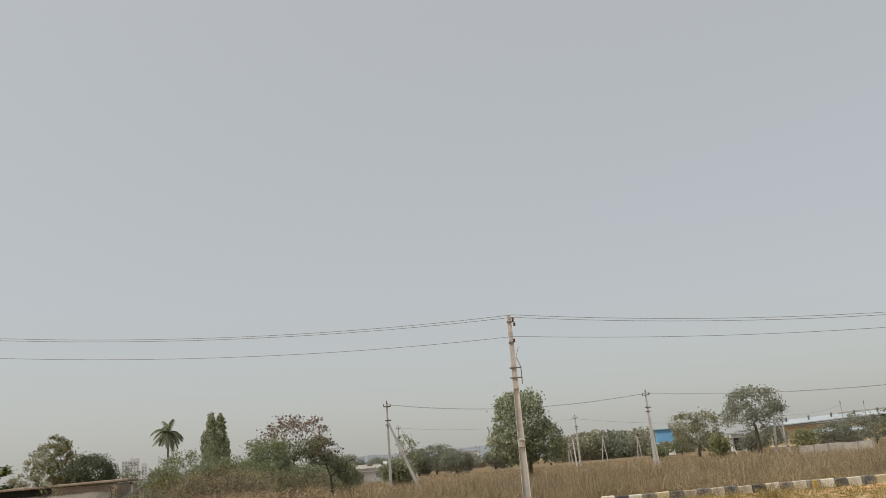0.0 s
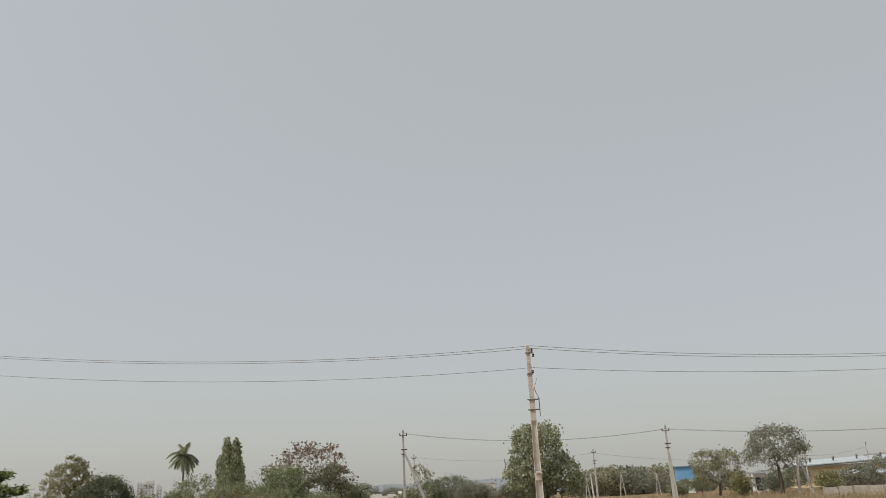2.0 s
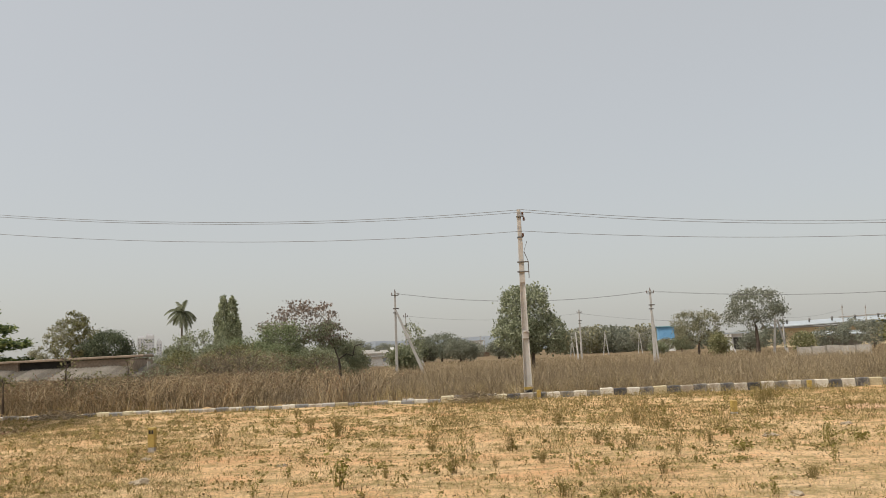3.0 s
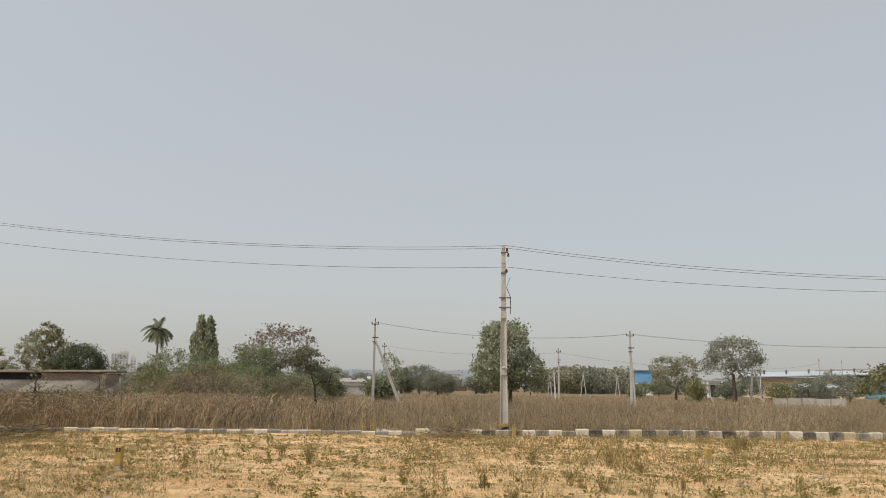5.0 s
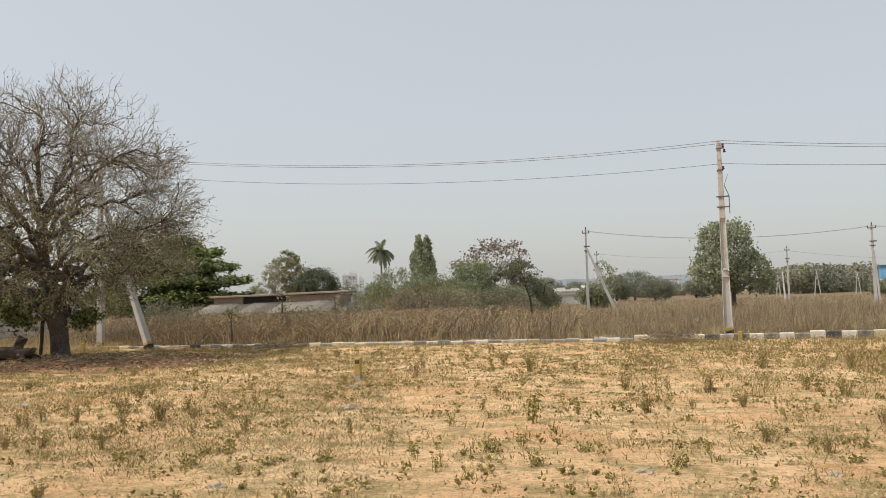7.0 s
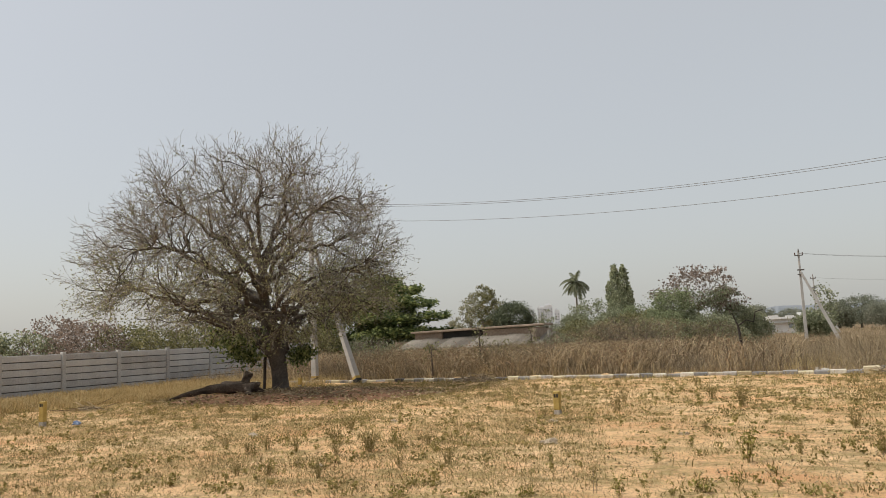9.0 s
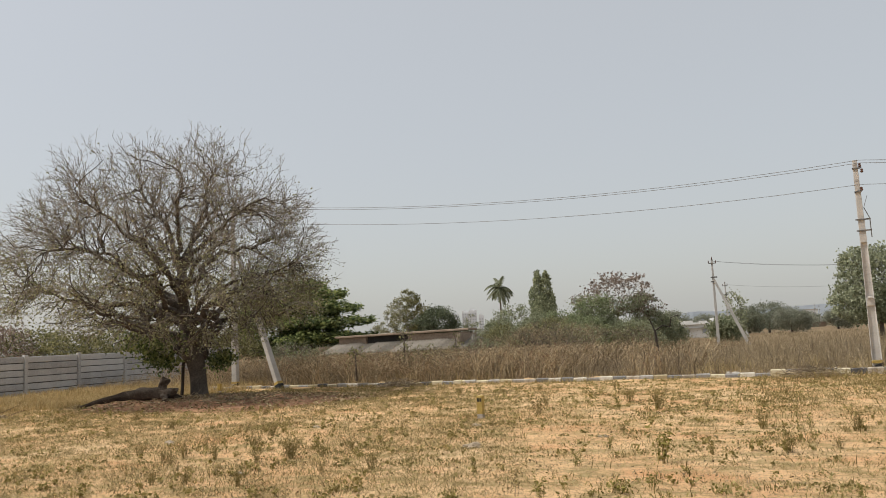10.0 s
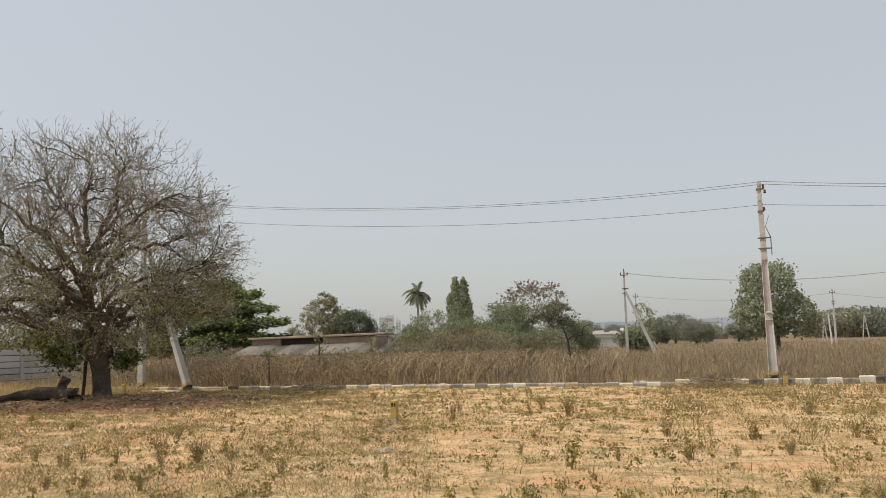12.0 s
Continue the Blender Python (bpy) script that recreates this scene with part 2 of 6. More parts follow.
def put_mesh(name, me, material, parent=None, label="", smooth=False):
    me.materials.append(material)
    if smooth:
        me.polygons.foreach_set("use_smooth", [True] * len(me.polygons))
    ob = new(name, me)
    if parent is not None:
        ob.parent = parent
    if label:
        ob["label"] = label
    return ob


def part(name, bm, material, parent=None, label="", smooth=False):
    """Links a bmesh as one mesh object under a thing or under a part."""
    me = bpy.data.meshes.new(name)
    bm.normal_update()
    bm.to_mesh(me)
    bm.free()
    return put_mesh(name, me, material, parent, label, smooth)


def thing(name, place, label, category, group="", kind="", turn=0.0):
    ob = new(name)
    ob.empty_display_size = 0.1
    ob.matrix_world = pose(place[0], place[1], place[2], 0, 0, turn)
    return tagged(ob, label, category, group, kind)


def box(bm, x0, x1, y0, y1, z0, z1, bevel=0.0):
    r = bmesh.ops.create_cube(bm, size=1.0)
    for v in r["verts"]:
        v.co = Vector((x0 + (v.co.x + 0.5) * (x1 - x0), y0 + (v.co.y + 0.5) * (y1 - y0), z0 + (v.co.z + 0.5) * (z1 - z0)))
    if bevel:
        es = list({e for v in r["verts"] for e in v.link_edges})
        bmesh.ops.bevel(bm, geom=es, offset=bevel, segments=1, affect="EDGES", profile=0.5)
    return bm


def rod(bm, a, b, r0, r1=None, n=8):
    """A capped, tapered round bar from a to b."""
    a, b = Vector(a), Vector(b)
    r1 = r0 if r1 is None else r1
    d = b - a
    g = bmesh.ops.create_cone(bm, cap_ends=True, segments=n, radius1=r0, radius2=r1, depth=d.length)
    m = Matrix.Translation((a + b) / 2) @ d.to_track_quat("Z", "Y").to_matrix().to_4x4()
    bmesh.ops.transform(bm, matrix=m, verts=g["verts"])
    return bm


def frusta(a, b, ra, rb, k):
    """Open tapered tubes from the rows of a to the rows of b, as arrays of points and quads."""
    d = b - a
    d = d / np.maximum(np.linalg.norm(d, axis=1, keepdims=True), 1e-9)
    ref = np.where(np.abs(d[:, 2:3]) > 0.9, np.array([[1.0, 0, 0]]), np.array([[0, 0, 1.0]]))
    u = np.cross(d, ref)
    u /= np.linalg.norm(u, axis=1, keepdims=True)
    w = np.cross(d, u)
    ang = np.arange(k) * 2 * np.pi / k
    ring = u[:, None, :] * np.cos(ang)[None, :, None] + w[:, None, :] * np.sin(ang)[None, :, None]
    lo = a[:, None, :] + ring * ra[:, None, None]
    hi = b[:, None, :] + ring * rb[:, None, None]
    v = np.concatenate([lo, hi], axis=1).reshape(-1, 3)
    i = np.arange(k)
    f = np.stack([i, (i + 1) % k, (i + 1) % k + k, i + k], axis=1)
    f = (f[None] + (np.arange(len(a)) * 2 * k)[:, None, None]).reshape(-1, 4)
    return v, f


def blades(rng, p, h, w, lean, stiff=0.55):
    """Thin bent blades that stand on the rows of p: points and triangles."""
    n = len(p)
    az = rng.uniform(0, 2 * np.pi, n)
    out_ = np.stack([np.cos(az), np.sin(az), np.zeros(n)], 1)
    fa = rng.uniform(0, 2 * np.pi, n)
    side = np.stack([np.cos(fa), np.sin(fa), np.zeros(n)], 1) * (w / 2)[:, None]
    up = np.array([[0, 0, 1.0]])
    mid = p + up * (h * stiff)[:, None] + out_ * (h * lean * 0.35)[:, None]
    tip = p + up * (h * np.clip(1 - 0.35 * lean ** 2, 0.15, 1))[:, None] + out_ * (h * lean)[:, None]
    v = np.stack([p - side, p + side, mid - side * 0.8, mid + side * 0.8, tip], 1).reshape(-1, 3)
    f = np.array([[0, 1, 3], [0, 3, 2], [2, 3, 4]])
    f = (f[None] + (np.arange(n) * 5)[:, None, None]).reshape(-1, 3)
    return v, f


def leaf_cards(rng, p, size, flat=0.0, hang=0.0):
    """Small folded leaves round the rows of p: points and triangles. flat turns them level, hang points them down."""
    n = len(p)
    d = rng.normal(size=(n, 3))
    d[:, 2] = d[:, 2] * (1 - flat) - hang
    d /= np.linalg.norm(d, axis=1, keepdims=True)
    s = rng.normal(size=(n, 3))
    s[:, 2] *= 1 - flat
    s -= (s * d).sum(1, keepdims=True) * d
    s /= np.maximum(np.linalg.norm(s, axis=1, keepdims=True), 1e-6)
    q = np.cross(d, s)
    z = size * rng.uniform(0.6, 1.3, n)
    d, s, q = d * z[:, None], s * (z * 0.36)[:, None], q * (z * 0.12)[:, None]
    v = np.stack([p - d * 0.5, p + s + q, p + d * 0.5, p - s + q], 1).reshape(-1, 3)
    f = np.array([[0, 1, 2], [0, 2, 3]])
    f = (f[None] + (np.arange(n) * 4)[:, None, None]).reshape(-1, 3)
    return v, f


def in_crown(rng, lobes, n, shell=0.55):
    """n places in the egg-shaped lobes (x, y, z, rx, ry, rz), more of them near the outside."""
    vol = np.array([l[3] * l[4] * l[5] for l in lobes])
    pick = rng.choice(len(lobes), n, p=vol / vol.sum())
    d = rng.normal(size=(n, 3))
    d /= np.linalg.norm(d, axis=1, keepdims=True)
    r = rng.uniform(0, 1, n) ** (1 / 3)
    r = shell * (0.72 + 0.28 * r) + (1 - shell) * r
    lob = np.array(lobes)[pick]
    return lob[:, :3] + d * r[:, None] * lob[:, 3:]


def grow(rng, trunk, targets, step=0.35, tip=0.006, power=2.4, wobble=0.12, thrift=0.35, sag=0.0):
    """A branching skeleton from the trunk's points to all the targets: each reaches out from the nearest part that stands.
    Returns the points, each one's parent and the radius there."""
    nodes = [np.array(t, float) for t in trunk]
    parent = [-1] + list(range(len(trunk) - 1))
    length = [0.0]
    for i in range(1, len(nodes)):
        length.append(length[-1] + np.linalg.norm(nodes[i] - nodes[i - 1]))
    top = nodes[-1]
    targets = targets[np.argsort(np.linalg.norm(targets - top, axis=1))]
    cap = len(nodes) + len(targets) * 30
    arr, ln = np.zeros((cap, 3)), np.zeros(cap)
    arr[:len(nodes)], ln[:len(nodes)] = nodes, length
    cnt = len(nodes)
    first = max(1, len(trunk) // 2)
    for t in targets:
        dist = np.linalg.norm(arr[first:cnt] - t, axis=1)
        k = first + int(np.argmin(dist + thrift * ln[first:cnt]))
        gap = np.linalg.norm(t - arr[k])
        m = min(28, max(1, int(gap / step)))
        a, prev = arr[k].copy(), k
        for j in range(1, m + 1):
            s = j / m
            q = a + (t - a) * s + rng.normal(size=3) * wobble * step * (1 if j < m else 0.3)
            q[2] += math.sin(s * math.pi) * gap * (0.10 - sag)
            arr[cnt] = q
            ln[cnt] = ln[prev] + np.linalg.norm(q - arr[prev])
            parent.append(prev)
            prev = cnt
            cnt += 1
    pts, parent = arr[:cnt], np.array(parent)
    mass = np.zeros(cnt)
    kids = np.bincount(parent[1:], minlength=cnt)
    for i in range(cnt - 1, 0, -1):
        if kids[i] == 0:
            mass[i] = tip ** power
        mass[parent[i]] += mass[i]
    rad = np.maximum(mass, tip ** power) ** (1 / power)
    return pts, parent, rad, kids


def limbs(pts, parent, rad, trunk_r, taper_h=1.5):
    """The wood of a grown skeleton as points and quads: thick limbs round, twigs three-sided. The trunk's foot is trunk_r thick."""
    rad = np.minimum(rad, trunk_r)
    i = np.arange(1, len(pts))
    a, b, ra, rb = pts[parent[i]], pts[i], rad[parent[i]], rad[i]
    ra = np.minimum(ra, rb * 1.6 + 0.004)
    vs, fs, off = [], [], 0
    for lo, hi, k in ((0, 0.03, 3), (0.03, 0.08, 5), (0.08, 9, 9)):
        m = (rb >= lo) & (rb < hi)
        if m.any():
            over = (b[m] - a[m]) / np.maximum(np.linalg.norm(b[m] - a[m], axis=1, keepdims=True), 1e-6) * (rb[m] * (0.4 if k > 3 else 0))[:, None]
            v, f = frusta(a[m], b[m] + over, ra[m], rb[m], k)
            vs.append(v)
            fs.append(f + off)
            off += len(v)
    return np.concatenate(vs), np.concatenate(fs)


# ---- ground, kerb and wall ----
def kerb_y(x):
    return 26.0 + (0.025 * x if x < 0 else 0.0)


def ground_z(x, y):
    d = math.hypot(x, y)
    z = 0.035 * noise.noise((x * 0.35, y * 0.35, 0)) + 0.018 * noise.noise((x * 1.3, y * 1.3, 4))
    z *= max(0.0, 1 - d / 120)
    return z + (0.05 if y > kerb_y(x) + 0.25 and d < 400 else 0.0)


def build_ground():
    rings, sides = 170, 300
    radii = [0.0] + [0.4 * (9000.0 ** (i / (rings - 1))) for i in range(rings)]
    v = [(0.0, 0.0, ground_z(0, 0))]
    for r in radii[1:]:
        for s in range(sides):
            a = 2 * math.pi * s / sides
            x, y = r * math.sin(a), r * math.cos(a)
            v.append((x, y, ground_z(x, y)))
    f = [(0, 1 + (s + 1) % sides, 1 + s) for s in range(sides)]
    for k in range(rings - 1):
        o = 1 + k * sides
        for s in range(sides):
            t = (s + 1) % sides
            f.append((o + s, o + t, o + sides + t, o + sides + s))
    ob = put_mesh("ground", np_mesh("ground", v, f), EARTH, smooth=True)
    return tagged(ob, "sandy orange earth with patches of dry straw", "ground", kind="structure")


build_ground()


def kerb_stone_mesh(name, material):
    bm = bmesh.new()
    box(bm, -0.216, 0.216, -0.08, 0.08, -0.1, 0.26, 0.02)
    for v in bm.verts:
        v.co += Vector((0, 0.012 * noise.noise(v.co * 7), 0.012 * noise.noise(v.co * 9)))
        if v.co.y < 0 and v.co.z > 0.2:
            v.co.y += 0.02
    me = bpy.data.meshes.new(name)
    bm.to_mesh(me)
    bm.free()
    me.materials.append(material)
    return me


def build_kerb():
    rng = random.Random(4)
    kerb = thing("kerb", (0, 26, 0), "low concrete kerb painted in worn black and white blocks", "kerb", kind="structure")
    meshes = {n: kerb_stone_mesh(n, m) for n, m in (("white_stone", WHITE_KERB), ("black_stone", BLACK_KERB), ("cream_stone", CREAM_KERB), ("faded_stone", FADED_KERB))}
    x, i = -27.0, 0
    while x < 24:
        kind = ("faded_stone" if x < 0.5 and rng.random() < 0.85 else "black_stone") if i % 2 else ("cream_stone" if rng.random() < (0.5 if x < 2 else 0.15) else "white_stone")
        st = new("kerb_stone", meshes[kind])
        y0, y1 = kerb_y(x - 0.25), kerb_y(x + 0.25)
        low = -0.13 if x < -1 else -0.045 if x < 4.3 else 0.01
        st.parent = kerb
        st.matrix_basis = pose(x, (y0 + y1) / 2 - 26 + rng.uniform(-0.015, 0.015), low + rng.uniform(-0.02, 0.015),
                               rng.uniform(-2, 2), rng.uniform(-0.8, 0.8), math.degrees(math.atan2(y1 - y0, 0.5)) + rng.uniform(-1, 1))
        x += 0.44
        i += 1


build_kerb()

WALL_X = -31.5
# dark strip colour that stands in for the shade in the plank gaps
JOINT_SHADE = mat("joint_shade_colour", [(0.05, 0.048, 0.045), (0.09, 0.086, 0.08)], 2, 15, 0.95, 0.2)


def build_precast_wall():
    wall = thing("wall_boundary", (WALL_X, 0, 0), "grey precast concrete boundary wall of stacked planks between posts", "wall", kind="structure")
    bm = bmesh.new()
    box(bm, -0.025, 0.025, -1.33, 1.33, 0.018, 0.282, 0.014)
    pan = bpy.data.meshes.new("panel")
    bm.to_mesh(pan)
    bm.free()
    pan.materials.append(PANEL)
    bm = bmesh.new()
    box(bm, -0.08, 0.11, -0.085, 0.085, -0.3, 1.84, 0.015)
    post = bpy.data.meshes.new("post")
    bm.to_mesh(post)
    bm.free()
    post.materials.append(PANEL)
    bm = bmesh.new()
    box(bm, -0.018, -0.004, -1.33, 1.33, -0.021, 0.021)
    groove_shade = bpy.data.meshes.new("joint_shade")
    bm.to_mesh(groove_shade)
    bm.free()
    groove_shade.materials.append(JOINT_SHADE)
    rng = random.Random(8)
    y = 9.8
    while y < 36:
        p = new("post", post)
        p.parent = wall
        p.matrix_basis = pose(rng.uniform(-0.01, 0.01), y, 0, 0, rng.uniform(-0.5, 0.5), 0)
        for k in range(1, 6):
            g = new("joint_shade", groove_shade)
            g.parent = wall
            g.matrix_basis = pose(0, y + 1.41, 0.3 * k - 0.02)
        for k in range(6):
            q = new("panel", pan)
            q.parent = wall
            q.matrix_basis = pose(rng.uniform(-0.012, 0.012), y + 1.41, 0.3 * k - 0.02, rng.uniform(-0.15, 0.15), rng.uniform(-2.0, 1.0), 0)
        y += 2.82


build_precast_wall()


def heap(name, place, rx, ry, h, material, label, category, seed):
    """A low uneven mound whose edge runs out under the ground."""
    n, m = 46, 16
    v = [(0, 0, h)]
    for k in range(1, m + 1):
        s = k / m
        for i in range(n):
            a = 2 * math.pi * i / n
            w = 1 + 0.28 * noise.noise((math.cos(a) * 1.7, math.sin(a) * 1.7, seed))
            x, y = rx * s * w * math.cos(a), ry * s * w * math.sin(a)
            z = h * (1 - s ** 1.6) - 0.07 * s + 0.09 * h / 0.2 * noise.noise((x * 0.9, y * 0.9, seed)) * (1 - s) + 0.05 * noise.noise((x * 3, y * 3, seed + 5))
            v.append((x, y, z))
    f = [(0, 1 + i, 1 + (i + 1) % n) for i in range(n)]
    for k in range(m - 1):
        o = 1 + k * n
        for i in range(n):
            j = (i + 1) % n
            f.append((o + i, o + n + i, o + n + j, o + j))
    ob = put_mesh(name, np_mesh(name, v, f), material, smooth=True)
    ob.matrix_world = pose(*place)
    return tagged(ob, label, category)


heap("soil_mound", (-17.0, 19.6, 0.0), 6.2, 3.6, 0.2, DARK_SOIL, "low spread of dark reddish soil round the tree's foot", "soil", 3.0)
RED_SOIL = mat("red_soil", [(0.44, 0.26, 0.15), (0.52, 0.33, 0.2), (0.58, 0.39, 0.25)], 1.5, 20, 0.95, 0.7)
heap("soil_heap", (9.6, 18.6, 0.0), 2.4, 0.9, 0.07, RED_SOIL, "low spread of bare reddish earth among the dry weeds", "soil", 7.0)


for k, (x, y, r) in enumerate(((-14.6, 26.15, 0.8), (-11.3, 26.2, 0.9), (-8.7, 26.3, 0.8), (-6.3, 26.35, 0.6))):
    heap("sand_hump", (x, y, 0.04), r, 0.3, 0.1, EARTH, "low hump of pale sand behind the sunken kerb", "sand", 20.0 + k)


# ---- poles and wires ----
def shaft_bm(h, w0, w1, t0, t1, recess):
    """A tapered square concrete pole with long sunk panels on its faces."""
    bm = bmesh.new()
    box(bm, -0.5, 0.5, -0.5, 0.5, 0, 1)
    for v in bm.verts:
        s = v.co.z
        v.co = Vector((v.co.x * (w0 + (w1 - w0) * s), v.co.y * (t0 + (t1 - t0) * s), s * h))
    if recess:
        cuts = [0.02, 0.30, 0.335, 0.60]
        for c in cuts:
            bmesh.ops.bisect_plane(bm, geom=bm.verts[:] + bm.edges[:] + bm.faces[:], plane_co=(0, 0, c * h), plane_no=(0, 0, 1))
        for f in list(bm.faces):
            z = f.calc_center_median().z / h
            if abs(f.normal.y) > 0.7 and (0.02 < z < 0.30 or 0.335 < z < 0.60):
                bmesh.ops.inset_individual(bm, faces=[f], thickness=0.045, depth=-0.06)
    es = [e for e in bm.edges if len(e.link_faces) == 2 and e.calc_face_angle(0) > 0.5]
    bmesh.ops.bevel(bm, geom=es, offset=0.007, segments=1, affect="EDGES")
    return bm


def insulator(parent, x, y, z, up=1):
    bm = bmesh.new()
    for k, (r0, r1) in enumerate(((0.03, 0.05), (0.05, 0.028), (0.028, 0.046), (0.046, 0.02))):
        rod(bm, (x, y, z + up * 0.03 * k), (x, y, z + up * 0.03 * (k + 1)), r0, r1, 10)
    part("insulator", bm, PORCELAIN, parent, "brown porcelain insulator")


def clamp(parent, z, hw, ht, left, right):
    """A flat iron band round the pole with an arm that stands out on one side."""
    bm = bmesh.new()
    box(bm, -hw - 0.012, hw + 0.012, -ht - 0.012, ht + 0.012, z - 0.02, z + 0.02, 0.003)
    part("clamp", bm, IRON, parent, "rusty iron clamp")
    bm = bmesh.new()
    box(bm, -left, right, -ht - 0.03, -ht - 0.014, z - 0.022, z + 0.022, 0.003)
    part("cross_arm", bm, IRON, parent, "flat iron cross arm")


def roadside_pole(place, height, lean=0.0, turn=0.0, fittings=True):
    pole = thing("utility_pole", place, "pale concrete utility pole with a yellow foot beside the kerb", "utility pole", "roadside utility poles")
    pole.matrix_world = pose(*place, 0, lean, turn)
    part("shaft", shaft_bm(height, 0.27, 0.125, 0.2, 0.12, fittings), CONCRETE, pole)
    bm = bmesh.new()
    box(bm, -0.139, 0.139, -0.104, 0.104, 0.2, 0.29, 0.004)
    part("yellow_band", bm, YELLOW, pole, "faded yellow paint band")
    bm = bmesh.new()
    box(bm, -0.142, 0.15, -0.108, 0.108, -0.25, 0.12, 0.01)
    for v in bm.verts:
        if v.co.x > 0 and v.co.z > 0:
            v.co.z += 0.12
    part("foot", bm, BLACK, pole, "black painted foot")
    if not fittings:
        return pole
    for z, left, right in ((height - 0.27, 0.1, 0.16), (height - 1.0, 0.1, 0.1), (height - 1.86, 0.16, 0.25), (height - 2.2, 0.16, 0.25)):
        hw = 0.5 * (0.27 - 0.145 * z / height)
        clamp(pole, z, hw, 0.5 * (0.2 - 0.08 * z / height), left, right)
    insulator(pole, 0.12, -0.09, height - 0.24)
    insulator(pole, 0.16, -0.09, height - 0.42)
    insulator(pole, 0.1, -0.09, height - 0.98)
    bm = bmesh.new()
    rod(bm, (0.23, -0.1, height - 1.84), (0.23, -0.1, height - 2.42), 0.016, n=6)
    rod(bm, (0.23, -0.1, height - 1.84), (0.1, -0.1, height - 1.5), 0.012, n=6)
    rod(bm, (0.1, -0.1, height - 1.5), (0.22, -0.1, height - 1.15), 0.007, n=6)
    part("switch_rod", bm, IRON, pole, "bent iron switch rod")
    bm = bmesh.new()
    box(bm, -0.07, 0.06, -0.15, -0.06, 2.13, 2.2, 0.01)
    part("step_block", bm, CONCRETE, pole)
    return pole


P1 = (2.14, 26.5, 0.1)
roadside_pole(P1, 6.4, lean=-0.1)
P5 = (-21.55, 26.1, 0.0)
roadside_pole(P5, 7.8, turn=0.0, fittings=False)


def prop_pole(foot, head, width):
    d = Vector(head) - Vector(foot)
    ob = thing("prop_pole", foot, "slanting concrete prop pole with a yellow and black foot", "utility pole", "roadside utility poles")
    ob.matrix_world = Matrix.Translation(foot) @ d.to_track_quat("Z", "Y").to_matrix().to_4x4()
    part("shaft", shaft_bm(d.length, width * 1.15, width * 0.7, width, width * 0.7, False), CONCRETE, ob)
    bm = bmesh.new()
    w = width * 0.6
    box(bm, -w, w, -w, w, 0.24, 0.35, 0.01)
    part("yellow_band", bm, YELLOW, ob)
    bm = bmesh.new()
    box(bm, -w * 1.03, w * 1.03, -w * 1.03, w * 1.03, -0.3, 0.24, 0.01)
    part("foot", bm, BLACK, ob)
    return ob


prop_pole((-18.75, 25.4, -0.05), (-21.3, 26.0, 5.8), 0.215)


def field_pole(height, arms=True):
    """A slim far pole with a short V-shaped cross arm."""
    ob = thing("field_pole", (0, 0, 0), "slim grey concrete electricity pole with a short cross arm", "utility pole", "electricity poles in the field")
    part("shaft", shaft_bm(height, 0.24, 0.13, 0.2, 0.12, False), CONCRETE, ob)
    if arms:
        bm = bmesh.new()
        box(bm, -0.3, 0.3, -0.1, -0.03, height - 0.36, height - 0.29)
        part("cross_arm", bm, IRON, ob)
        bm = bmesh.new()
        box(bm, -0.2, 0.3, -0.11, -0.05, height - 1.5, height - 1.4)
        part("clamp", bm, IRON, ob)
        bm = bmesh.new()
        box(bm, -0.2, 0.2, -0.11, -0.05, height - 1.85, height - 1.77)
        part("clamp", bm, IRON, ob)
        for x in (-0.27, 0.0, 0.27):
            bm = bmesh.new()
            rod(bm, (x, -0.06, height - (0.29 if x else 0.02)), (x, -0.06, height - (0.1 if x else -0.18)), 0.045, 0.03, 8)
            part("insulator", bm, PORCELAIN, ob)
    return ob


first = field_pole(6.95)
first.matrix_world = pose(*at(-4.95, 65.2), 0, 0.2, 10)
for az, d, lean, s, turn in ((13.72, 66.6, 0.1, 0.89, -8), (-4.2, 104, 0, 1.0, 5), (8.6, 104, 0, 0.93, 0), (-2.2, 235, -1, 0.95, 0),
                             (1.28, 255, 0.5, 0.95, 0), (1.62, 262, -2.5, 0.9, 0), (25.95, 128, 0.5, 0.88, 60), (27.3, 150, 0, 0.95, 60),
                             (22.3, 120, 0.5, 0.74, 40), (18.0, 150, 0, 0.74, 30), (3.0, 210, 1, 0.7, 0), (0.55, 240, -4, 0.66, 10)):
    ob = copy_thing(first, pose(*at(az, d), 0, lean, turn) @ Matrix.Diagonal((1, 1, s, 1)))
    ob.scale = (1, 1, s)


def bare_prop(foot, head, w):
    d = Vector(head) - Vector(foot)
    ob = thing("prop_pole", foot, "bare slanting concrete prop leaning on a field pole", "utility pole", "electricity poles in the field")
    ob.matrix_world = Matrix.Translation(foot) @ d.to_track_quat("Z", "Y").to_matrix().to_4x4()
    part("shaft", shaft_bm(d.length, w, w * 0.6, w, w * 0.6, False), CONCRETE, ob)


bare_prop(at(-2.96, 65.0), at(-4.9, 65.1, 5.35), 0.27)
bare_prop(at(-2.95, 103), at(-4.15, 104, 5.2), 0.25)
bare_prop(at(13.98, 66.6), at(13.78, 66.6, 4.2), 0.17)
bare_prop(at(8.35, 104), at(8.25, 105, 3.6), 0.2)
for az, d, h, sp in ((10.35, 130, 4.0, 0.4), (12.75, 150, 4.0, 0.3), (7.95, 125, 3.4, 0.3)):
    bare_prop(at(az - sp / 2, d), at(az, d, h), 0.15)
    bare_prop(at(az + sp / 2, d), at(az, d, h - 0.2), 0.15)
bare_prop(at(21.6, 100), at(21.85, 100, 4.2), 0.3)
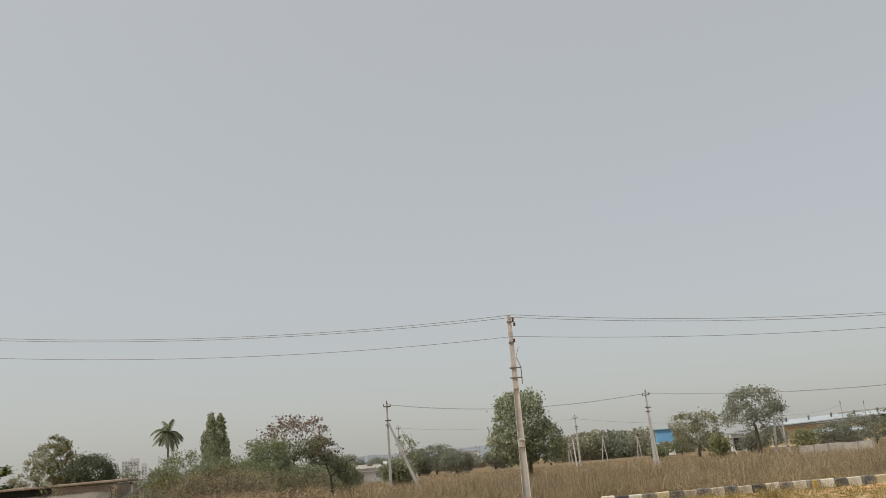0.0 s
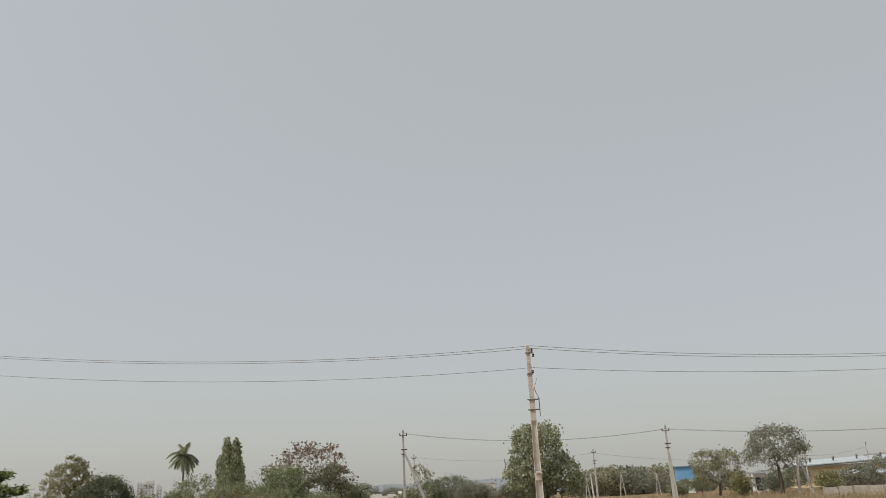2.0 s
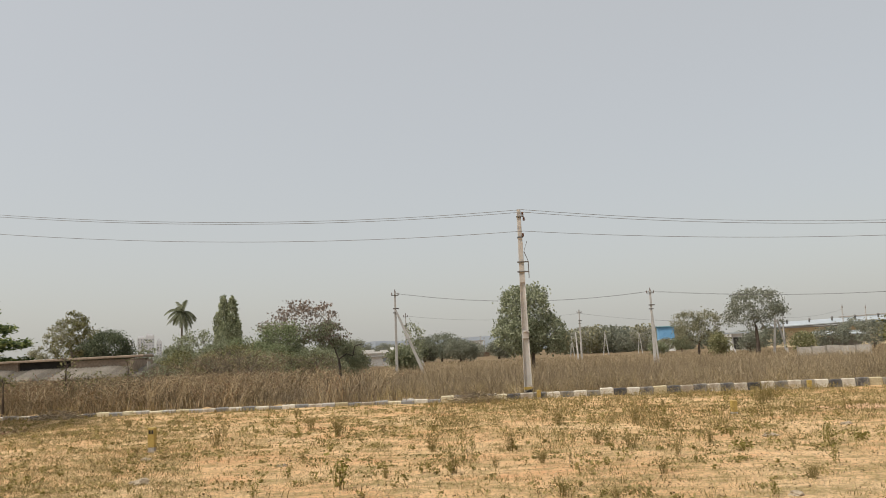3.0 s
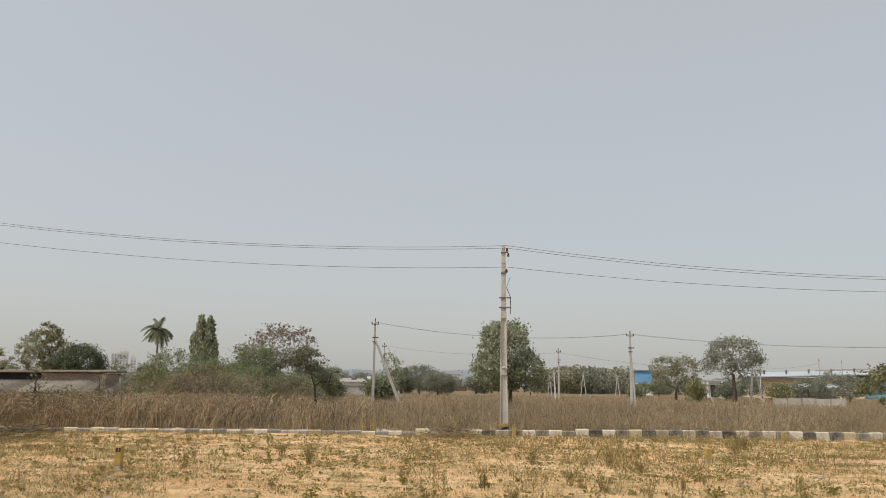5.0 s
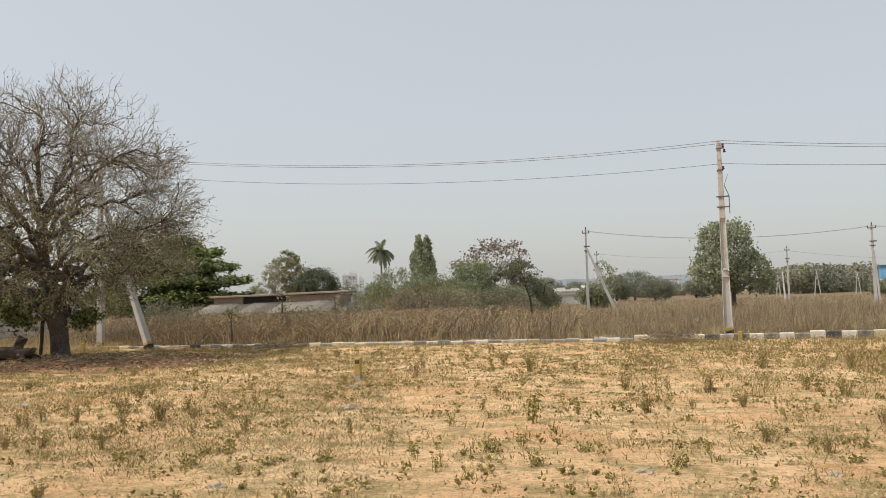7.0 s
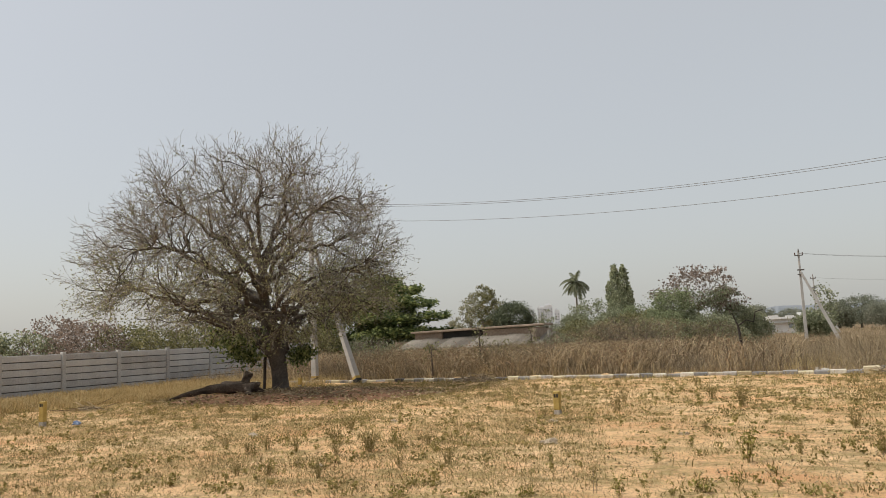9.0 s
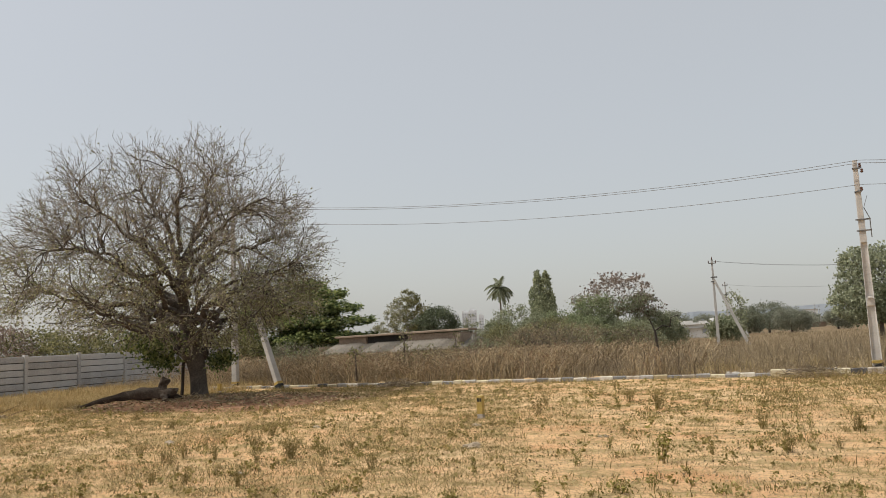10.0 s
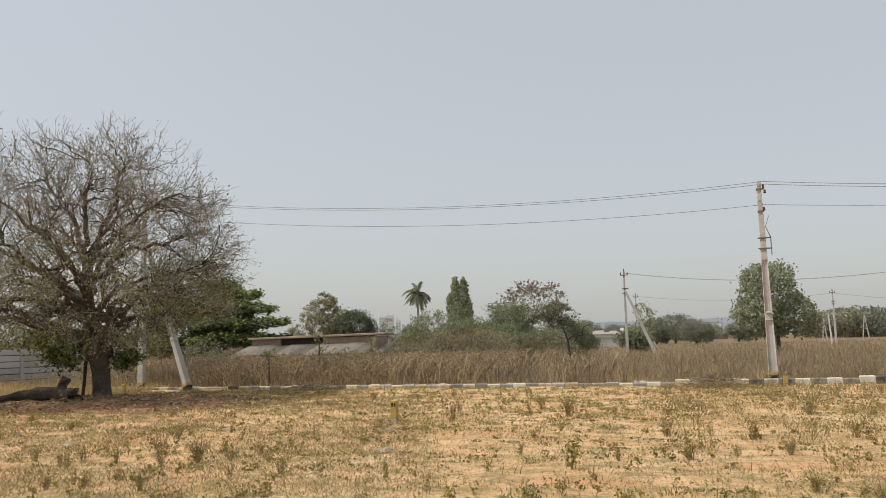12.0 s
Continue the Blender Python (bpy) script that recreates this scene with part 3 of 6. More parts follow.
bare_prop(at(22.45, 100), at(21.95, 100, 3.9), 0.3)
bare_prop(at(19.2, 100), at(18.8, 101, 1.7), 0.16)


def wire(a, b, sag, r, name="power_line"):
    """A bare line that hangs between two poles."""
    n = 28
    a, b = Vector(a), Vector(b)
    pts = [a.lerp(b, i / n) - Vector((0, 0, 4 * sag * (i / n) * (1 - i / n))) for i in range(n + 1)]
    p = np.array(pts)
    v = np.concatenate([p + np.array([[0, r * a, r * b]]) for a, b in ((1, 0), (0, 1), (-1, 0), (0, -1))])
    m = n + 1
    f = np.array([(k * m + i, k * m + i + 1, (k + 1) % 4 * m + i + 1, (k + 1) % 4 * m + i) for k in range(4) for i in range(n)])
    ob = put_mesh(name, np_mesh(name, v - p[0], f), CABLE)
    ob.matrix_world = pose(*p[0])
    tagged(ob, "thin grey overhead conductor hanging between poles", "power line", "overhead lines")


# roadside line: three conductors, pole to pole
for z5, z1, z8, dy, s in ((7.8, 6.47, 6.3, 0.0, 0.6), (7.7, 6.36, 6.2, -0.12, 0.58), (7.1, 5.71, 5.74, -0.02, 0.56)):
    wire((P5[0], 26.1 + dy, z5), (P1[0] + 0.1, 26.4 + dy, z1), s, 0.0075)
    wire((P1[0] + 0.1, 26.4 + dy, z1), (31.0, 26.2 + dy, z8), 0.88 if z1 > 6 else 0.73, 0.0075)
# field lines, farther off
p2, p3 = at(-4.95, 65.2), at(13.72, 66.6)
for off, z in ((-0.27, 6.8), (0.27, 6.8)):
    wire((p2.x, p2.y + off, z), (p3.x, p3.y + off, 6.05), 0.75, 0.009)
    wire((p3.x, p3.y + off, 6.05), (52.0, 58 + off, 6.2), 1.1, 0.009)
a2, a4 = at(-4.2, 104), at(8.6, 104)
wire((a2.x, a2.y, 6.75), (a4.x, a4.y, 6.1), 0.7, 0.011)
wire((a4.x, a4.y, 6.1), at(22.3, 120, 4.7), 0.8, 0.011)
wire(at(22.3, 120, 4.7), at(25.95, 128, 5.6), 0.4, 0.011)


# ---- marker stones ----
def marker(x, y, h=0.46, lean=0.0, turn=0.0, figures=False):
    ob = thing("marker_stone", (x, y, 0), "short yellow painted concrete plot marker standing in weeds", "marker", "plot markers")
    ob.matrix_world = pose(x, y, 0, 0, lean, turn)
    bm = bmesh.new()
    box(bm, -0.062, 0.062, -0.06, 0.06, -0.1, h * 0.2, 0.008)
    part("base", bm, GREY_CEMENT, ob, "bare grey cement base")
    bm = bmesh.new()
    box(bm, -0.064, 0.064, -0.062, 0.062, h * 0.2, h, 0.01)
    part("head", bm, YELLOW, ob, "yellow painted head")
    if figures:
        bm = bmesh.new()
        box(bm, -0.045, -0.005, -0.066, -0.0625, h - 0.12, h - 0.045)
        box(bm, 0.01, 0.045, -0.066, -0.0625, h - 0.12, h - 0.045)
        part("number_bars", bm, BLACK, ob, "two small black painted bars")
    return ob


marker(-6.0, 14.85, 0.46, 0, 0, True)
marker(-17.8, 11.4, 0.6, 1, 15, True)
marker(6.05, 17.9, 0.31, 2, 5)
marker(11.2, 25.7, 0.28, 0, 0)
marker(-20.6, 24.0, 0.34, 0, 10)
marker(2.42, 25.85, 0.3, 0, 0)


# ---- trees ----
LEAF_MAST = leaf_mat("leaf_mast", (0.19, 0.207, 0.12), (0.31, 0.333, 0.2), (0.46, 0.48, 0.31))
LEAF_PALM = leaf_mat("leaf_palm", (0.101, 0.115, 0.0675), (0.162, 0.178, 0.108), (0.257, 0.27, 0.169))
LEAF_BODHI = leaf_mat("leaf_bodhi", (0.2, 0.218, 0.135), (0.32, 0.34, 0.215), (0.46, 0.48, 0.33))
LEAF_FIELD = leaf_mat("leaf_field", (0.196, 0.19, 0.115), (0.287, 0.276, 0.172), (0.391, 0.374, 0.241))
# the far wood's pale leaf colour carries the haze of distance
LEAF_WOOD_HAZED = leaf_mat("leaf_wood_hazed", (0.26, 0.25, 0.2), (0.34, 0.33, 0.265), (0.43, 0.42, 0.34))
LEAF_GREEN = leaf_mat("leaf_fresh", (0.14, 0.165, 0.08), (0.225, 0.255, 0.13), (0.33, 0.36, 0.2))


def tree(name, place, label, lobes, trunk, trunk_r, n_twigs, leaf, leaf_size, n_leaves, seed, bark=BARK, category="tree", group="",
         step=0.4, tip=0.008, spread=0.35, flat=0.0, hang=0.0, shell=0.6, fine=0, sag=0.0, second=None, thrift=0.35, twig=TWIG, power=2.4, fill=0.0):
    """A tree grown from a trunk into its crown's lobes, with leaves round the twigs' ends. fine adds bare twiglets."""
    rng = np.random.default_rng(seed)
    ob = thing(name, place, label, category, group)
    targets = in_crown(rng, lobes, n_twigs, shell)
    pts, par, rad, kids = grow(rng, trunk, targets, step, tip, sag=sag, thrift=thrift, power=power)
    n = len(trunk)
    rad[:n] = np.maximum(rad[:n] * 0.5, np.linspace(trunk_r * 1.3, trunk_r * 0.75, n))
    rad[n:] = np.minimum(rad[n:], trunk_r * 0.55)
    v, f = limbs(pts, par, rad, trunk_r * 1.3)
    put_mesh("trunk", np_mesh("trunk", v, f), bark, ob, smooth=True)
    ends = pts[n:][kids[n:] == 0]
    thin = pts[n:][rad[n:] < max(tip * 2.2, 0.02)]
    if fine:
        pick = np.arange(n, len(pts))[rad[n:] < max(tip * 3.2, 0.024)]
        pick = pick[rng.integers(0, len(pick), fine)]
        src, along = pts[pick], pts[pick] - pts[par[pick]]
        src = src - along * rng.uniform(0, 1, (fine, 1))
        d = rng.normal(size=(fine, 3)) * 0.5 + 0.75 * along / np.maximum(np.linalg.norm(along, axis=1, keepdims=True), 1e-6)
        d /= np.linalg.norm(d, axis=1, keepdims=True)
        le = rng.uniform(0.08, 0.48, fine)[:, None]
        mid = src + d * le * 0.5
        end = mid + (d + rng.normal(size=(fine, 3)) * 0.4) * le * 0.5
        a, b = np.concatenate([src, mid]), np.concatenate([mid, end])
        r = np.full(fine, tip * 0.6)
        v, f = frusta(a, b, np.concatenate([r, r * 0.85]), np.concatenate([r * 0.85, r * 0.5]), 3)
        put_mesh("twig_mass", np_mesh("twig_mass", v, f), twig, ob, "bare grey-brown twigs")["kind"] = "stuff"
    if n_leaves:
        src = ends if len(ends) else thin
        p = src[rng.integers(0, len(src), n_leaves)] + rng.normal(size=(n_leaves, 3)) * spread * np.array([1, 1, 0.7])
        if fill:
            k = int(n_leaves * fill)
            p[:k] = in_crown(rng, lobes, k, shell)
        v, f = leaf_cards(rng, p, leaf_size, flat, hang)
        put_mesh("crown", np_mesh("crown", v, f), leaf, ob)
    if second:
        mat2, n2, size2, zmin, zmax = second
        src = pts[n:][(pts[n:, 2] > zmin) & (pts[n:, 2] < zmax)]
        p = src[rng.integers(0, len(src), n2)] + rng.normal(size=(n2, 3)) * spread
        v, f = leaf_cards(rng, p, size2, flat, hang)
        put_mesh("leaves", np_mesh("leaves", v, f), mat2, ob, "sparse small leaves")
    return ob


# the big half-bare tree beside the wall
BIG = (-18.2, 20.2, 0.1)


def unit(a):
    return a / np.maximum(np.linalg.norm(a, axis=-1, keepdims=True), 1e-9)


def thorn_tree():
    """A wide dome of kinked limbs that fork again and again; its own x axis runs along the dome's long side."""
    rng = np.random.default_rng(11)
    ob = thing("thorn_tree", BIG, "large spreading half-bare tree with a dense crown of grey twigs", "tree", turn=42)
    core = np.array([-0.6, 0.0, 3.1])

    def reach(q):
        """How far the dome goes from its core: longer to one side, and flatter below on that side."""
        left = np.clip(0.5 - q[:, 0] / 3, 0, 1)
        below = 1.75 - 0.95 * np.clip(-q[:, 0] / 4.5, 0, 1) - 0.75 * np.clip((q[:, 0] - 1.2) / 1.6, 0, 1)
        return np.stack([4.5 + 2.0 * left, np.full(len(q), 4.3), np.where(q[:, 2] > 0, 5.7, below)], 1)

    def round_off(q):
        """How square the dome's shoulder is: squarer on its short side."""
        return 1.95 + 0.95 * np.clip(0.3 + q[:, 0] / 3, 0, 1)

    def depth_in(p):
        q = p - core
        k = round_off(q)[:, None]
        e = np.abs(q / reach(q)) ** k
        bumps = np.array([noise.noise(Vector(a) * 0.55) for a in unit(q) * 3.2])
        return e.sum(1) ** (1 / k[:, 0]) * (1 + 0.13 * bumps)

    segs = []

    def extend(start, d, length, r0, r1, step, kink, lift, edge):
        """Grows many branches side by side; returns points, directions and radii along them, with a mask of those that live."""
        n = len(start)
        m = max(2, int(np.max(length) / step))
        p, alive = start.copy(), np.ones(n, bool)
        P, D, R, A = [p.copy()], [d.copy()], [r0.copy()], [alive.copy()]
        for k in range(m):
            out_ = unit(p - core)
            d = unit(d + rng.normal(size=(n, 3)) * kink + out_ * 0.06 + np.array([0, 0, 1.0]) * lift[:, None])
            alive = alive & (k * step < length) & (depth_in(p) < edge) & (p[:, 2] > 0.75)
            q = p + d * step
            s = np.clip((k + 1) * step / np.maximum(length, step), 0, 1)
            r = r0 + (r1 - r0) * s ** 0.8
            segs.append((p[alive], q[alive], R[-1][alive], r[alive]))
            p = np.where(alive[:, None], q, p)
            P.append(p.copy()), D.append(d.copy()), R.append(r), A.append(alive.copy())
        return np.array(P), np.array(D), np.array(R), np.array(A)

    def thin(p, cell, cap):
        """Which of the places to keep, so that no cell of the crown holds more than cap."""
        order = rng.permutation(len(p))
        held, keep = collections.Counter(), np.zeros(len(p), bool)
        for i in order:
            k = tuple(np.floor(p[i] / cell).astype(int))
            if held[k] < cap:
                held[k] += 1
                keep[i] = True
        return keep

    def fork(grown, spacing, step, angle, first, cell, cap):
        """Picks the places where side branches leave, with their directions and the wood's radius there."""
        P, D, R, A = grown
        k0 = max(1, int(first / step))
        ok = A[k0:].copy()
        ok &= rng.random(ok.shape) < step / spacing
        p, d, r = P[k0:][ok], D[k0:][ok], R[k0:][ok]
        inner = np.clip(0.25 + depth_in(p), 0.5, 1) * np.where(p[:, 2] < 3.0, 0.55, 1)
        keep = thin(p, cell, cap) & (rng.random(len(p)) < inner)
        p, d, r = p[keep], d[keep], r[keep]
        p = p - d * step * rng.uniform(0, 1, (len(p), 1))
        side = rng.normal(size=p.shape) + 0.35 * unit(p - core)
        side = unit(side - (side * d).sum(1, keepdims=True) * d)
        a = rng.normal(angle, 0.2, len(p))[:, None]
        return p, unit(np.cos(a) * d + np.sin(a) * side), r

    # the stem, flared at its foot, and the dark limbs that leave it
    stem = np.array([(0.03, 0, -0.3), (0.02, 0, 0.0), (0.0, 0, 0.35), (-0.03, 0, 0.8), (-0.1, 0, 1.2), (-0.2, 0.02, 1.7), (-0.35, 0.03, 2.3), (-0.5, 0, 3.0), (-0.55, 0.05, 3.7), (-0.5, 0.1, 4.3)])
    thick = np.array([0.37, 0.3, 0.27, 0.265, 0.3, 0.27, 0.25, 0.22, 0.18, 0.15])
    segs.append((stem[:-1], stem[1:], thick[:-1], thick[1:]))
    second = np.array([(-0.58, 0.45, -0.2), (-0.52, 0.4, 0.5), (-0.5, 0.3, 1.1), (-0.36, 0.1, 1.6)])
    segs.append((second[:-1], second[1:], np.full(3, 0.06), np.full(3, 0.06)))

    def bow(p0, out_, p2, step, wobble):
        """A kinked path that leaves p0 along out_ and ends at p2."""
        far = np.linalg.norm(p2 - p0)
        m = max(3, int(far * 1.1 / step))
        u = np.linspace(0, 1, m + 1)[:, None]
        mid = p0 + out_ * far * 0.45
        drift = np.cumsum(rng.normal(size=(m + 1, 3)) * wobble * step, axis=0)
        return (1 - u) ** 2 * p0 + 2 * u * (1 - u) * mid + u ** 2 * p2 + drift - drift[0] - u * (drift[-1] - drift[0])

    def lay(paths, r0, r1):
        """Turns single paths into the arrays that fork() reads, and keeps their wood."""
        m, n = max(len(q) for q in paths), len(paths)
        P, D, R, A = np.zeros((m, n, 3)), np.zeros((m, n, 3)), np.zeros((m, n)), np.zeros((m, n), bool)
        for i, q in enumerate(paths):
            k = len(q)
            r = r0[i] + (r1[i] - r0[i]) * np.linspace(0, 1, k) ** 0.8
            P[:k, i], R[:k, i], A[:k, i] = q, r, True
            D[1:k, i] = unit(q[1:] - q[:-1])
            D[0, i] = D[1, i]
            segs.append((q[:-1], q[1:], r[:-1], r[1:]))
        return P, D, R, A

    def on_dome(v):
        r, k = reach(v * 5), round_off(v * 5)[:, None]
        return core + v / ((np.abs(v / r) ** k).sum(1, keepdims=True) ** (1 / k))

    # the limbs go to even places on the dome, the boughs to even places in it
    n = 26
    h = np.linspace(0.97, -0.3, n)
    a = np.arange(n) * 2.399963
    goal = core + (on_dome(np.stack([np.cos(a) * np.sqrt(1 - h * h), np.sin(a) * np.sqrt(1 - h * h), h], 1)) - core) * 0.8
    paths, r0 = [], []
    for g, e in zip(goal, h):
        k = int(np.clip(round(5 + 4.2 * e + rng.uniform(-0.7, 0.7)), 4, 9))
        to = unit(g - stem[k])
        paths.append(bow(stem[k], unit(to + np.array([0, 0, 0.55 - 0.25 * e])), g, 0.32, 0.32))
        r0.append(rng.uniform(0.11, 0.16) * (1 - 0.2 * max(e, 0)))
    main = lay(paths, np.array(r0), np.full(n, 0.03))
    nodes, heads, node_r = main[0][2:][main[3][2:]], main[1][2:][main[3][2:]], main[2][2:][main[3][2:]]
    n = 440
    d = unit(rng.normal(size=(n * 3, 3)))
    goal = core + (on_dome(d[d[:, 2] > -0.75][:n]) - core) * (0.45 + 0.5 * rng.random((n, 1)) ** 0.6)
    paths, r0 = [], []
    node_in = depth_in(nodes)
    for g in goal:
        gap = np.linalg.norm(nodes - g, axis=1)
        k = int(np.argmin(np.where(gap > 0.5, gap, 9) + 2.5 * np.maximum(0, node_in - depth_in(g[None])[0] + 0.12)))
        paths.append(bow(nodes[k], unit(heads[k] * 0.8 + unit(g - nodes[k])), g, 0.24, 0.3))
        r0.append(min(node_r[k] * 0.7, 0.06))
    bough = lay(paths, np.array(r0), np.full(len(paths), 0.013))
    p, d, r = fork(bough, 0.24, 0.24, 0.75, 0.25, 0.7, 5)
    q, e, r2 = fork(main, 0.5, 0.32, 0.8, 2.0, 0.8, 2)
    p, d, r = np.concatenate([p, q]), np.concatenate([d, e]), np.concatenate([r, r2])
    low_ = np.clip((3.6 - p[:, 2]) / 2.5, 0, 1)
    spray = extend(p, d, rng.uniform(0.6, 1.7, len(p)), np.minimum(r * 0.65, 0.026), np.full(len(p), 0.0085), 0.17, 0.2, 0.02 - 0.12 * low_, 0.97)
    p, d, r = fork(spray, 0.2, 0.17, 0.75, 0.15, 0.6, 10)
    low_ = np.clip((4.0 - p[:, 2]) / 2.5, 0, 1)
    twigs = extend(p, d, rng.uniform(0.25, 0.95, len(p)), np.minimum(r * 0.75, 0.0115), np.full(len(p), 0.0052), 0.13, 0.22, 0.02 - 0.14 * low_, 1.06)
    p, d, r = fork(twigs, 0.24, 0.13, 0.8, 0.1, 0.6, 14)
    extend(p, d, rng.uniform(0.08, 0.34, len(p)), np.full(len(p), 0.006), np.full(len(p), 0.0038), 0.11, 0.25, np.full(len(p), 0.0), 1.12)
    wood_all = [np.concatenate([g[k] for g in segs]) for k in range(4)]
    stout = wood_all[2] > 0.0125
    for name, pick, material, label in (("trunk", stout, LIMB_BARK, ""), ("twig_mass", ~stout, TWIG, "bare grey-brown twigs")):
        a, b, ra, rb = (w[pick] for w in wood_all)
        vs, fs, off = [], [], 0
        for lo, hi, k in ((0, 0.02, 3), (0.02, 0.07, 6), (0.07, 9, 12)):
            m = (ra >= lo) & (ra < hi)
            if m.any():
                over = unit(b[m] - a[m]) * (rb[m] * (0.35 if k > 3 else 0))[:, None]
                v, f = frusta(a[m], b[m] + over, ra[m], rb[m], k)
                vs.append(v), fs.append(f + off)
                off += len(v)
        part_ob = put_mesh(name, np_mesh(name, np.concatenate(vs), np.concatenate(fs)), material, ob, label, smooth=True)
        if name == "twig_mass":
            part_ob["kind"] = "stuff"
    # small leaves: thin above, thicker below, hanging low at one end and in bright clumps beside the stem
    src = np.concatenate([twigs[0][1:][twigs[3][1:]], spray[0][1:][spray[3][1:]]])
    w = np.clip((5.4 - src[:, 2]) / 2.6, 0.08, 0.8) + 0.15 * ((src[:, 0] > 1.0) & (src[:, 2] < 4.4))
    pick = rng.choice(len(src), 26000, p=w / w.sum())
    q = src[pick] + rng.normal(size=(len(pick), 3)) * 0.12
    v, f = leaf_cards(rng, q, 0.07, 0.0, 0.5)
    put_mesh("leaves", np_mesh("leaves", v, f), LEAF_THORN, ob, "sparse small olive leaves")
    hang_at = np.array([(-1.35, -0.3, 1.45), (-1.0, 0.1, 1.25), (0.62, 0.2, 1.2), (0.9, 0.1, 1.3), (-0.9, -0.4, 1.8), (-1.8, -0.2, 1.9)])
    size_ = np.array([0.26, 0.22, 0.24, 0.16, 0.3, 0.35])
    i = rng.integers(0, len(hang_at), 2100)
    q = hang_at[i] + rng.normal(size=(2100, 3)) * size_[i][:, None] * np.array([1, 1, 0.75])
    v, f = leaf_cards(rng, q, 0.125, 0.0, 1.0)
    put_mesh("hanging_leaves", np_mesh("hanging_leaves", v, f), LEAF_BRIGHT, ob, "bright green leaves hanging beside the trunk")


thorn_tree()

# broad green tree behind it
tree("almond_tree", at(-34.2, 57), "broad dark green tree with leaves in level tiers", 
     [(-0.6, 0, 6.0, 1.7, 1.7, 0.4), (0.3, 0, 5.2, 2.5, 2.4, 0.4), (0.9, 0, 4.25, 3.1, 2.9, 0.42), (1.25, 0, 3.2, 3.7, 3.4, 0.42), (1.2, 0, 2.1, 3.9, 3.6, 0.45), (0.0, 0, 1.1, 4.0, 3.6, 0.4), (0.1, 0, 3.5, 2.2, 2.2, 2.1), (-3.5, 0, 3.0, 2.9, 2.9, 2.4)],
     [(0, 0, -0.2), (0, 0, 1), (0, 0, 2), (0, 0, 3)], 0.2, 900, LEAF_BRIGHT, 0.25, 36000, 21, flat=0.75, spread=0.2, fill=0.4)
tree("slender_tree", at(-27.1, 75), "slender grey-green tree with an open crown behind the old house",
     [(0.0, 0, 4.9, 1.25, 1.2, 1.6), (0.9, 0, 4.9, 0.95, 0.9, 1.1), (-0.4, 0, 3.4, 1.2, 1.2, 1.2)],
     [(0, 0, 0), (0, 0, 1), (0.1, 0, 2), (0, 0, 3)], 0.14, 210, LEAF_OLIVE, 0.15, 4600, 22, bark=PALE_BARK, spread=0.17)
tree("small_tree", at(-28.1, 70), "thin yellowish brown small tree behind the old house",
     [(0, 0, 3.7, 0.75, 0.7, 1.4), (-0.9, 0, 2.6, 1.0, 0.9, 0.8)], [(0, 0, 0), (0, 0, 1), (0, 0, 2)], 0.08, 90, LEAF_FIELD, 0.14, 1700, 30, bark=PALE_BARK, spread=0.16)
tree("round_bush", at(-25.0, 80), "round dense dark green bush behind the old house",
     [(0, 0, 3.0, 2.3, 2.2, 1.9), (-1.6, 0, 2.4, 1.8, 1.8, 1.3)], [(0, 0, 0), (0, 0, 1), (0, 0, 1.6)], 0.15, 260, LEAF_DARK, 0.17, 14000, 23, category="bush", fill=0.4)
tree("small_tree", at(-22.4, 62), "small leafy green tree at the end of the old house",
     [(0, 0, 2.5, 0.7, 0.7, 0.9), (0.3, 0, 1.6, 0.8, 0.8, 0.7)], [(0, 0, 0), (0, 0, 0.8), (0, 0, 1.4)], 0.06, 60, LEAF_GREY, 0.16, 500, 24, category="tree", spread=0.15)


